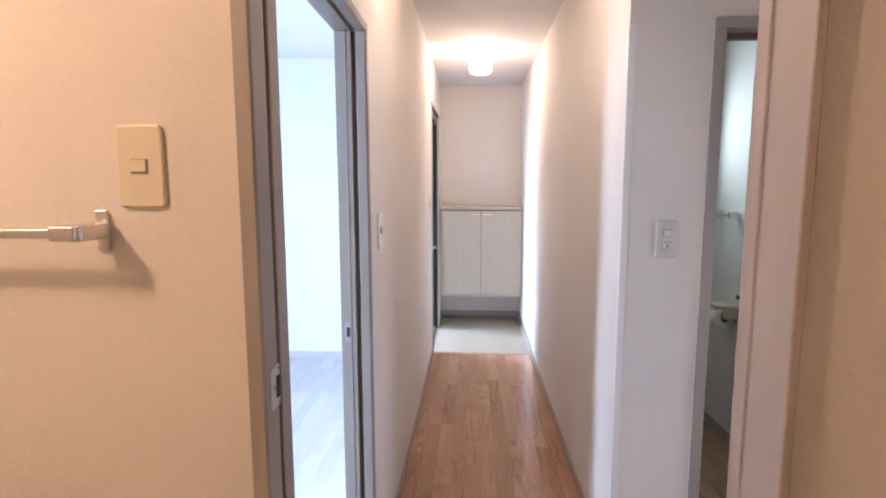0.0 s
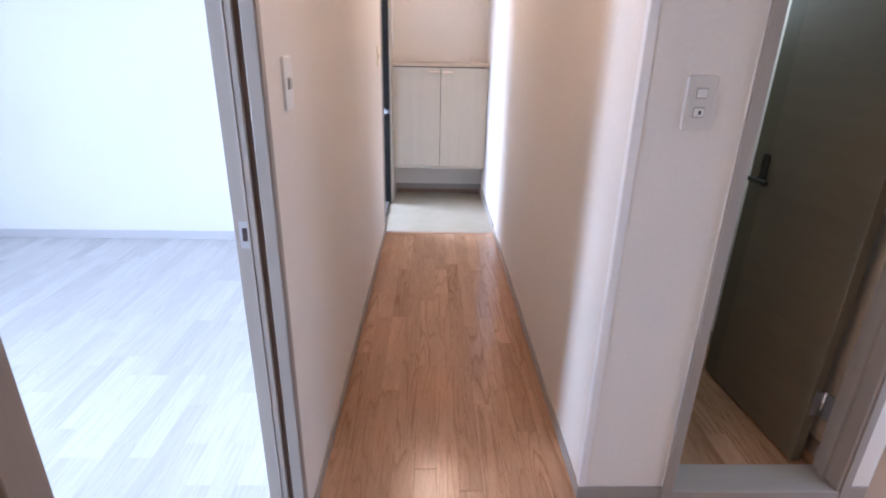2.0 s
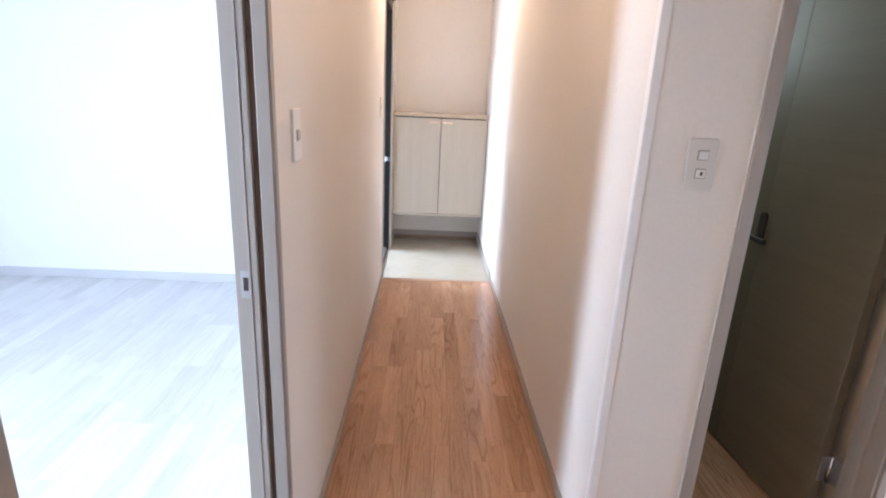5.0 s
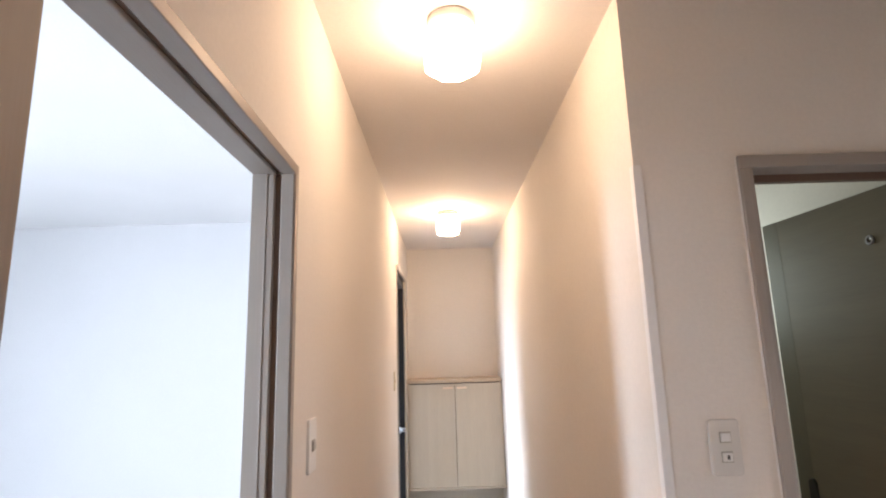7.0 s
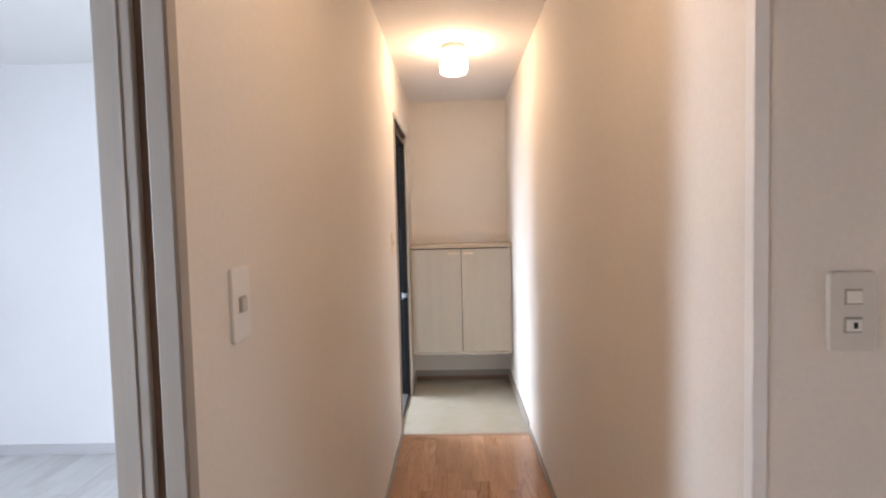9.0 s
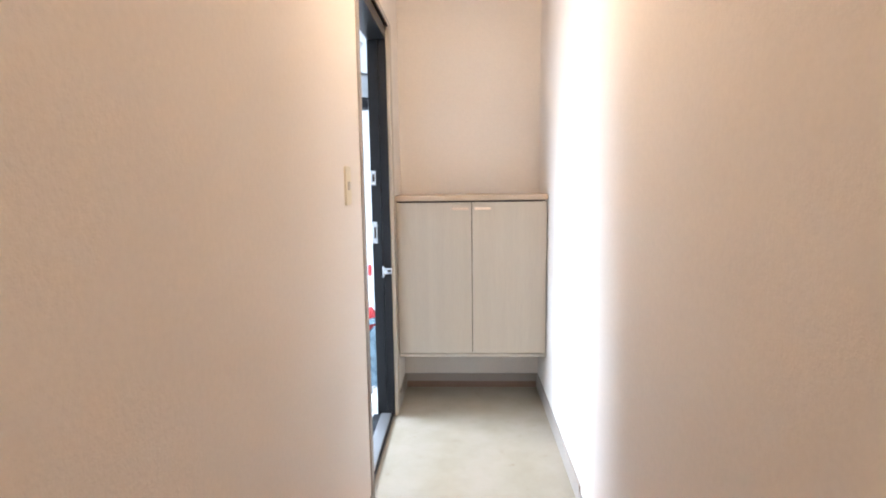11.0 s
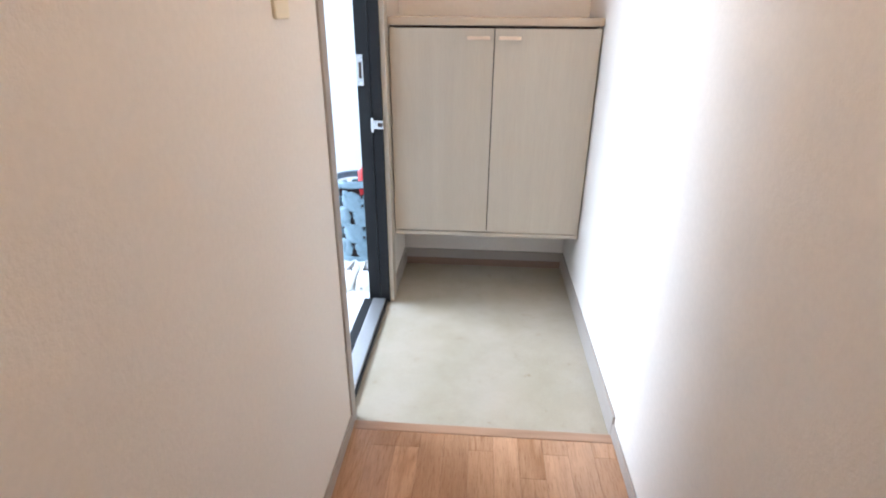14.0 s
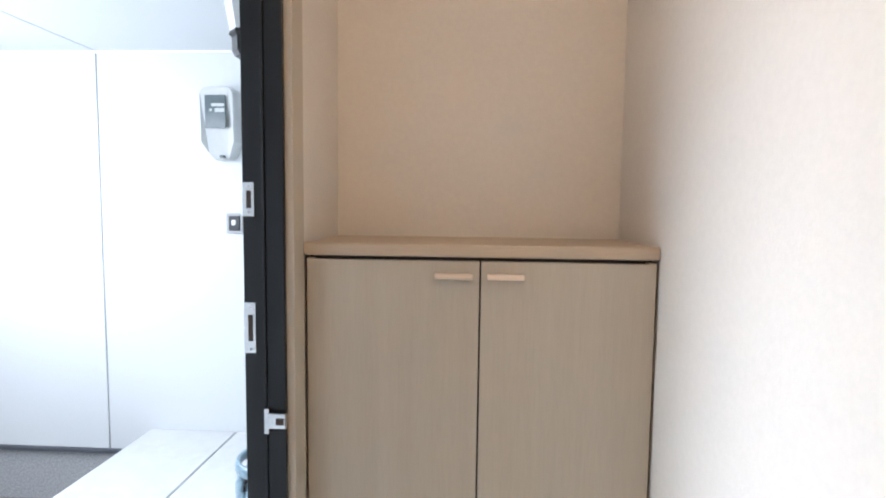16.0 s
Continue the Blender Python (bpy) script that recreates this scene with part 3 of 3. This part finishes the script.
# ---------------------------------------------------------------- shoe cabinet
cab = thing("shoe_cabinet", "wall-hung beige wood-grain shoe cabinet with two closed doors", "cabinet", (0, 0, 0))
CZ0, CZ1 = 0.306, 1.115     # lower and upper edge of its doors
part("body", boxes((0.010, YC + 0.022, CZ0 - 0.015, W - 0.008, YB - 0.002, CZ1, 0.001), (0.009, YC + 0.004, CZ0 - 0.015, 0.026, YC + 0.022, CZ1 + 0.003), (W - 0.026, YC + 0.004, CZ0 - 0.015, W - 0.006, YC + 0.022, CZ1 + 0.003)), CAB, cab)
part("bottom_board", boxes((0.009, YC - 0.002, CZ0 - 0.020, W - 0.004, YC + 0.05, CZ0 - 0.004, 0.001)), CAB, cab)
# Dark sheets behind the door gaps, painted in for the shade there.
part("gap_liner", boxes((0.026, YC + 0.019, CZ0, W - 0.026, YC + 0.0215, CZ1 + 0.004), (0.012, YC + 0.018, CZ1 + 0.001, W - 0.012, YC + 0.2, CZ1 + 0.0085)), GAP, cab)
part("top", boxes((0.001, YC - 0.006, CZ1 + 0.009, W - 0.001, YB - 0.001, CZ1 + 0.038, 0.005)), CAB_TOP, cab, "light brown wood-grain counter")
HANDLE = woody("peach_wood_handle", (0.76, 0.60, 0.46), (0.84, 0.69, 0.55), 0.4, "x")
for xa, xb, ha, hb in ((0.011, 0.403, 0.303, 0.388), (0.407, W - 0.008, 0.420, 0.502)):
    d = part("door", boxes((xa, YC, CZ0, xb, YC + 0.018, CZ1, 0.0012)), CAB, cab)
    hz = 1.083
    part("handle", boxes((ha, YC - 0.026, hz - 0.0065, hb, YC - 0.014, hz + 0.0065, 0.003), (ha + 0.008, YC - 0.017, hz - 0.004, ha + 0.018, YC, hz + 0.004, 0.001), (hb - 0.018, YC - 0.017, hz - 0.004, hb - 0.008, YC, hz + 0.004, 0.001)),
         HANDLE, d, "pale peach bar handle")

# ---------------------------------------------------------------- toilet
tdoor = thing("toilet_door", "olive-brown laminate toilet door standing open inward", "door", (TX1 - 0.022, 0.142, 0.0))
tdoor.rotation_euler = (0, 0, radians(93))
LW = 0.54
part("leaf", boxes((0.0, 0.0, 0.012, LW, 0.034, TH - 0.003, 0.0015)), DOOR, tdoor)
part("edge_band", boxes((LW - 0.075, 0.034, 0.012, LW, 0.0344, TH - 0.003)), DOOR_BAND, tdoor)
bm = boxes((-0.017, 0.034, 0.846, 0.017, 0.042, 0.956))
upright = [e for e in bm.edges if abs(e.verts[0].co.y - e.verts[1].co.y) > 0.005]
bmesh.ops.bevel(bm, geom=upright, offset=0.0165, segments=6, affect="EDGES", profile=0.5)
bmesh.ops.bevel(bm, geom=[e for e in bm.edges if min(v.co.y for v in e.verts) > 0.041], offset=0.002, segments=2, affect="EDGES", profile=0.5)
hd = part("handle", shift(bm, LW - 0.070), BRONZE, tdoor, "dark bronze lever handle")
lever = boxes((LW - 0.150, 0.066, 0.854, LW - 0.052, 0.083, 0.873, 0.0055))
lever.from_mesh(part_mesh(shift(lathe([(0, 0), (0.0095, 0), (0.0085, 0.030), (0, 0.030)], 16, "y"), LW - 0.070, 0.042, 0.864)))
part("lever", lever, BRONZE, hd)
kn = part("latch_ring", shift(lathe([(0.007, 0), (0.014, 0), (0.0145, 0.003), (0.012, 0.006), (0.008, 0.006), (0.007, 0.004)], 24, "y"), 0.095, 0.034, 1.685), HINGE, tdoor, "small grey metal ring", smooth=True)
part("latch_hole", shift(lathe([(0.0, 0.0), (0.0072, 0.0), (0.0072, 0.004), (0, 0.004)], 16, "y"), 0.095, 0.034, 1.685), GAP, kn)
for z in (0.20, 1.55):
    hg = part("hinge", boxes((-0.003, 0.0, z, -0.0005, 0.024, z + 0.09, 0.0008)), HINGE, tdoor, "grey steel butt hinge")
    part("knuckle", shift(lathe([(0, 0), (0.006, 0), (0.006, 0.09), (0, 0.09)], 14), -0.007, -0.005, z), CHROME, hg, smooth=True)
    part("frame_plate", boxes((-0.040, -0.013, z, -0.006, -0.0105, z + 0.09, 0.0008)), HINGE, hg)

roll = thing("toilet_paper_holder", "yellowed plastic paper holder with a white roll", "paper holder", (TXR, 1.02, 0.69))
part("backplate", boxes((-0.012, -0.075, -0.045, 0.0, 0.075, 0.05, 0.004)), HOLDER, roll)
part("cover", boxes((-0.11, -0.062, 0.045, -0.006, 0.062, 0.055, 0.004)), HOLDER, roll)
part("arm", boxes((-0.075, -0.072, -0.012, -0.006, -0.062, 0.05, 0.004)), HOLDER, roll)
part("arm", boxes((-0.075, 0.062, -0.012, -0.006, 0.072, 0.05, 0.004)), HOLDER, roll)
part("paper_roll", shift(lathe([(0.02, -0.055), (0.052, -0.055), (0.055, -0.05), (0.055, 0.05), (0.052, 0.055), (0.02, 0.055)], 32, "y"), -0.062, 0, -0.012), PAPER, roll, smooth=True)
ring = thing("towel_rail", "small chrome towel rail on the toilet wall", "towel rail", (TXR, 1.02, 1.20))
part("bracket", boxes((-0.05, -0.012, -0.02, 0.0, 0.012, 0.02, 0.003)), CHROME, ring)
part("bar", boxes((-0.05, -0.012, -0.005, -0.04, 0.19, 0.005, 0.003)), CHROME, ring)
part("bracket", boxes((-0.05, 0.166, -0.02, 0.0, 0.19, 0.02, 0.003)), CHROME, ring)

# ---------------------------------------------------------------- washroom towel bar
tb = thing("towel_bar", "chrome towel bar below the washroom switch", "towel bar", (0, YW0, 1.289))
for x in (-0.235, -0.66):
    part("bracket", boxes((x - 0.010, -0.006, -0.030, x + 0.010, 0.0, 0.030, 0.002), (x - 0.013, -0.068, -0.012, x + 0.013, -0.004, 0.012, 0.004), (x - 0.03, -0.072, -0.011, x + 0.008, -0.05, 0.011, 0.003)), CHROME, tb)
part("bar", boxes((-0.66, -0.067, -0.007, -0.245, -0.053, 0.007, 0.003)), CHROME, tb)

# ---------------------------------------------------------------- porch
ZP = -0.08
YS = 5.0
XS = XL - 0.01
JOINT = plain("pale_grey_joint", (0.40, 0.41, 0.42), 0.6, 0, 0.08, 40)
side = structure("wall_house_side", boxes((-6.0, YS + 0.008, -0.21, XS, YS + 0.14, 2.29)), JOINT, "white fine-textured siding panels with sealed joints")
for xa, xb in ((-6.0, -1.736), (-1.727, -0.889), (-0.880, XS)):
    part("siding_panel", boxes((xa, YS, -0.21, xb, YS + 0.15, 2.3, 0.002)), SIDING, side)
structure("wall_house_porch", boxes((XS, EY1 + 0.03, -0.4, XL, YS, 2.3), (-3.7, RYF + 0.1, -0.4, XS, RYF + 0.13, 2.3), (XS, RYF + 0.1, -0.4, XL, EY0 - 0.02, 2.3)), SIDING, "white fine-textured siding beside the entrance")
structure("foundation", boxes((-6.0, YS + 0.02, -0.6, XS, YS + 0.15, -0.23)), MORTAR, "stippled grey mortar foundation")
structure("drip_flashing", boxes((-6.0, YS - 0.015, -0.235, -1.47, YS + 0.02, -0.21, 0.003)), DRIP, "dark metal drip flashing under the siding")
structure("porch_ceiling", boxes((-4.0, RYF + 0.13, 2.092, -1.736, YS + 0.1, 2.107), (-1.725, RYF + 0.13, 2.092, XS, YS + 0.1, 2.107), (-4.0, RYF + 0.13, 2.107, XS, YS, 2.117)), SIDING, "white panelled porch ceiling")
structure("trim", boxes((-4.0, YS - 0.012, 2.080, XS, YS, 2.092, 0.002)), CORNER, "white ceiling edge trim")
structure("ground", boxes((-150.0, -150.0, -0.75, 150.0, 150.0, -0.55)), GRAVEL, "grey gravel ground")
porch = structure("porch_slab", boxes((-1.47, RYF + 0.13, -0.55, XS, YS - 0.002, ZP - 0.012)), MORTAR, "white tiled porch slab")
for xa, xb in ((-1.47, -0.968), (-0.957, -0.553), (-0.542, XS)):
    part("tile", boxes((xa, RYF + 0.14, ZP - 0.03, xb, YS - 0.005, ZP, 0.002)), TILE, porch)

# electricity meter
meter = thing("electricity_meter", "pale grey electricity meter on the white siding", "meter", (-0.985, YS, 1.68))
meter.scale = (1.18, 1.0, 1.0)
bm = bmesh.new()
outline = [(-0.08, -0.10), (-0.08, 0.16), (-0.062, 0.185), (-0.03, 0.192), (0.03, 0.192), (0.062, 0.185), (0.08, 0.16), (0.08, -0.10), (0.055, -0.16), (0.035, -0.19), (-0.035, -0.19), (-0.055, -0.16)]
front = [bm.verts.new((x * 0.95, -0.125 + max(0, -z - 0.08) * 0.5, z)) for x, z in outline]
mid = [bm.verts.new((x, -0.11 + max(0, -z - 0.08) * 0.5, z * 1.01)) for x, z in outline]
back = [bm.verts.new((x, 0.0, z * 1.01)) for x, z in outline]
for ra, rb in ((front, mid), (mid, back)):
    for k in range(len(outline)):
        bm.faces.new((ra[k], ra[(k + 1) % 12], rb[(k + 1) % 12], rb[k]))
bm.faces.new(front)
bmesh.ops.recalc_face_normals(bm, faces=bm.faces[:])
part("body", bm, METER, meter)
win = part("window", boxes((-0.052, -0.128, -0.03, 0.045, -0.122, 0.145, 0.002)), METER_DK, meter, "smoked glass window")
part("dial", boxes((-0.02, -0.1295, 0.085, 0.04, -0.128, 0.10), (-0.005, -0.1295, 0.055, 0.04, -0.128, 0.075), (-0.03, -0.1295, 0.06, -0.018, -0.128, 0.072)), METER, win, "pale counter bars")
part("terminal_screw", boxes((0.0, -0.10, -0.185, 0.02, -0.07, -0.17, 0.003)), METER_DK, meter)

bell = thing("door_bell", "small grey and black box on the white siding", "door bell", (-0.945, YS, 1.137))
part("plate", boxes((-0.047, -0.02, -0.057, 0.047, 0.0, 0.057, 0.005)), GREY_PL, bell)
part("speaker", boxes((-0.03, -0.026, -0.042, 0.034, -0.019, 0.042, 0.004)), BLACK, bell)
part("button", boxes((-0.012, -0.031, -0.01, 0.012, -0.025, 0.02, 0.003)), WHITE_PL, bell)

def octagon(profile):
    bm = lathe(profile, 8)
    bmesh.ops.rotate(bm, verts=bm.verts[:], cent=(0, 0, 0), matrix=Matrix.Rotation(radians(22.5), 3, "Z"))
    return bm


lantern = thing("porch_lantern", "black wall lantern with clouded glass beside the entrance", "porch lamp", (-0.196, 3.47, 1.60))
part("glass", octagon([(0.047, 0.076), (0.050, 0.078), (0.072, 0.192), (0.068, 0.194)]), LANTERN, lantern, "clouded octagonal glass")
part("cap", octagon([(0.0, 0.208), (0.030, 0.206), (0.088, 0.198), (0.089, 0.192), (0.060, 0.190), (0, 0.190)]), BLACK, lantern)
part("knob", shift(lathe([(0, 0.0), (0.011, 0.0), (0.012, 0.010), (0.008, 0.018), (0, 0.019)], 16), 0, 0, 0.206), BLACK, lantern, smooth=True)
part("base", octagon([(0, 0.080), (0.052, 0.080), (0.054, 0.072), (0.047, 0.064), (0.047, 0.030), (0.040, 0.018), (0, 0.016)]), BLACK, lantern)
part("pin", lathe([(0.007, 0.018), (0.006, -0.004), (0.003, -0.012), (0, -0.013)], 12), BLACK, lantern, smooth=True)
part("arm", boxes((0.036, -0.010, 0.034, XS + 0.196, 0.010, 0.054, 0.004)), BLACK, lantern)
part("backplate", boxes((XS + 0.184, -0.035, -0.01, XS + 0.196, 0.035, 0.115, 0.004)), BLACK, lantern)

vent = thing("porch_vent", "round white vent cap with slats in the porch ceiling", "vent", (-0.335, 3.95, 2.092))
part("rim", lathe([(0.050, -0.003), (0.050, -0.022), (0.058, -0.026), (0.072, -0.012), (0.074, 0.0), (0.050, 0.0)], 32), METER, vent, smooth=True)
part("backing", lathe([(0, -0.004), (0.051, -0.004), (0.051, -0.001), (0, -0.001)], 32), GREY_PL, vent)
for k in range(7):
    yy = -0.042 + 0.014 * k
    hw = math.sqrt(0.050 ** 2 - yy * yy)
    part("slat", boxes((-hw, yy - 0.003, -0.021, hw, yy + 0.003, -0.013, 0.001)), METER, vent)

# umbrella stand: a ceramic drum pierced between raised leaves
PX, PY, PR, PH = -0.297, 3.83, 0.113, 0.45
stand = thing("umbrella_stand", "blue-grey glazed ceramic umbrella stand pierced with leaves", "umbrella stand", (PX, PY, ZP))
LEAVES = []
for row, z in enumerate((0.075, 0.165, 0.255, 0.345)):
    for k in range(6):
        a = 2 * math.pi * (k + 0.5 * (row % 2)) / 6
        LEAVES.append((a, z, radians(38 if (k + row) % 2 else -34)))
NA, NZ = 108, 84
bm = bmesh.new()
keep, grid = {}, {}


def leaf_field(a, z):
    """How deep a point lies inside the nearest leaf (1 at the vein, under 0 outside)."""
    best, vein = -1.0, 1.0
    for la, lz, turn in LEAVES:
        u = ((a - la + math.pi) % (2 * math.pi) - math.pi) * PR
        v = z - lz
        p, q = u * math.cos(turn) + v * math.sin(turn), -u * math.sin(turn) + v * math.cos(turn)
        s = q / 0.068
        if abs(s) < 1:
            half = 0.045 * (1 - s * s) * (1 - 0.25 * s)
            d = 1 - abs(p) / max(half, 1e-4)
            if d > best:
                best, vein = d, abs(p)
    return best, vein


for j in range(NZ + 1):
    z = PH * j / NZ
    for i in range(NA):
        a = 2 * math.pi * i / NA
        d, vein = leaf_field(a, z)
        rim = z > PH - 0.035 or z < 0.022
        r = PR + (0.006 if rim else 0.007 * min(1, max(0, d) * 2.2) - (0.003 if vein < 0.003 and d > 0 else 0))
        if z > PH - 0.006:
            r -= 0.004
        keep[i, j] = rim or d > -0.10
        grid[i, j] = bm.verts.new((r * math.cos(a), r * math.sin(a), z))
for j in range(NZ):
    for i in range(NA):
        k = (i + 1) % NA
        if keep[i, j] or keep[k, j] or keep[i, j + 1] or keep[k, j + 1]:
            bm.faces.new((grid[i, j], grid[k, j], grid[k, j + 1], grid[i, j + 1]))
bmesh.ops.delete(bm, geom=[v for v in bm.verts if not v.link_faces], context="VERTS")
drum = part("drum", bm, CERAMIC, stand, smooth=True)
sol = drum.modifiers.new("thickness", "SOLIDIFY")
sol.thickness, sol.offset = 0.012, -1
part("bottom", lathe([(0, 0.0), (PR - 0.01, 0.0), (PR - 0.01, 0.015), (0, 0.015)], 48), CERAMIC, stand)

# Cylinder added in dark colour for the shade seen through the holes.
part("liner", lathe([(PR - 0.026, 0.016), (PR - 0.022, 0.37), (PR - 0.024, 0.37), (PR - 0.028, 0.016)], 48), GAP, stand, "added dark cylinder for the shade inside the drum")
umb = thing("umbrella", "folded red umbrella standing in the ceramic stand", "umbrella", (PX + 0.048, PY - 0.012, ZP + 0.016))
umb.rotation_euler = (radians(-2), radians(0.5), 0)
part("cloth", lathe([(0.004, 0.0), (0.014, 0.06), (0.022, 0.26), (0.033, 0.40), (0.034, 0.455), (0.016, 0.475), (0.006, 0.49)], 14), RED, umb, smooth=True)
part("shaft", lathe([(0.004, 0.47), (0.004, 0.70), (0.0, 0.70)], 10), CHROME, umb, smooth=True)
part("grip", lathe([(0.009, 0.695), (0.012, 0.705), (0.012, 0.75), (0.008, 0.762), (0.0, 0.764)], 14), RED, umb, "red grip", smooth=True)


def shoe(x, y, rz, side):
    """A low white slip-on, toe towards -y: lofted upper with an opening, sole below."""
    s = thing("shoe", "white canvas slip-on shoe on the porch tiles", "shoe", (x, y, ZP), "pair of white shoes")
    s.rotation_euler = (0, 0, radians(rz))
    stations = [(-0.13, 0.012, 0.03), (-0.122, 0.028, 0.042), (-0.10, 0.040, 0.05), (-0.06, 0.046, 0.06), (-0.02, 0.044, 0.078), (0.03, 0.038, 0.075), (0.08, 0.036, 0.07), (0.11, 0.033, 0.076), (0.125, 0.022, 0.074), (0.13, 0.008, 0.06)]
    bm = bmesh.new()
    rings = []
    for sy, hw, hh in stations:
        ring = []
        for k in range(13):
            a = math.pi * k / 12
            ring.append(bm.verts.new((hw * math.cos(a) * (1 + 0.1 * math.sin(a)) + side * 0.006 * (1 - abs(sy) / 0.13), sy, 0.015 + (hh - 0.015) * math.sin(a) ** 0.6)))
        rings.append(ring)
    for n, (ra, rb) in enumerate(zip(rings, rings[1:])):
        for k in range(12):
            if 4 <= n <= 7 and 4 <= k <= 7:
                continue
            bm.faces.new((ra[k], ra[k + 1], rb[k + 1], rb[k]))
    bmesh.ops.recalc_face_normals(bm, faces=bm.faces[:])
    up = part("upper", bm, SHOE, s, smooth=True)
    m = up.modifiers.new("cloth", "SOLIDIFY")
    m.thickness, m.offset = 0.004, -1
    bm = bmesh.new()
    rim = [(hw * 1.08 * sx + side * 0.006 * (1 - abs(sy) / 0.13), sy) for sx in (1, -1) for sy, hw, hh in (stations if sx == 1 else stations[::-1])]
    lo = [bm.verts.new((x_, y_, 0)) for x_, y_ in rim]
    hi = [bm.verts.new((x_, y_, 0.02)) for x_, y_ in rim]
    for k in range(len(rim)):
        bm.faces.new((lo[k], lo[(k + 1) % len(rim)], hi[(k + 1) % len(rim)], hi[k]))
    bm.faces.new(lo[::-1])
    bm.faces.new(hi)
    part("sole", bm, WHITE_PL, s)
    part("insole", boxes((-0.028, -0.06, 0.021, 0.028, 0.11, 0.026, 0.002)), SHOE_IN, s)
    return s


for sx, turn, side in ((-0.192, 3, 1), (-0.268, -2, -1)):
    shoe(sx, 3.49, turn, side).scale = (0.8, 0.88, 0.9)


# ---------------------------------------------------------------- floor boards
def plank_mesh(w, l, th, c, mat, cache={}):
    key = (round(w, 4), round(l, 4), th, mat.name)
    if key not in cache:
        co, fa = [], []
        for z, ins in ((-th, 0), (-c, 0), (0, c)):
            x, y = w / 2 - ins, l / 2 - ins
            co += [(-x, -y, z), (x, -y, z), (x, y, z), (-x, y, z)]
        for k in (0, 4):
            fa += [(k + i, k + (i + 1) % 4, k + 4 + (i + 1) % 4, k + 4 + i) for i in range(4)]
        fa.append((8, 9, 10, 11))
        me = bpy.data.meshes.new("plank")
        me.from_pydata(co, [], fa)
        me.materials.append(mat)
        cache[key] = me
    return cache[key]


def planks(parent, x0, x1, y0, y1, w, l, z, mat, seed, gap=0.0004, edge=0.0006):
    rnd = random.Random(seed)
    x = x0
    while x < x1 - 0.004:
        xe = min(x + w, x1)
        y = y0 - rnd.choice((0.1, 0.25, 0.4, 0.55, 0.7, 0.85)) * l
        while y < y1 - 0.004:
            ya, ye = max(y, y0), min(y + l, y1)
            if ye - ya > 0.01:
                ob = new("plank", plank_mesh(xe - x - gap, ye - ya - gap, 0.011, edge, mat))
                ob.location = ((x + xe) / 2, (ya + ye) / 2, z)
                ob.parent = parent
            y += l
        x += w


planks(floor, 0.0, W, YW1, YK, 0.0727, 0.60, 0.0, OAK, 3)
planks(floor, W, 2.2, YW1, 0.0, 0.0727, 0.60, 0.0, OAK, 5)
planks(floor, W + 0.1, TXR, 0.1, TYF, 0.0727, 0.60, 0.0, OAK, 7)
planks(floor_room, -2.9, XL, -0.83, RYF, 0.08, 0.46, 0.0, PALE, 11, 0.0002, 0.0003)
planks(floor_room, XL, -0.042, RY0, RY1 - 0.012, 0.055, 0.62, 0.0, PALE, 13)
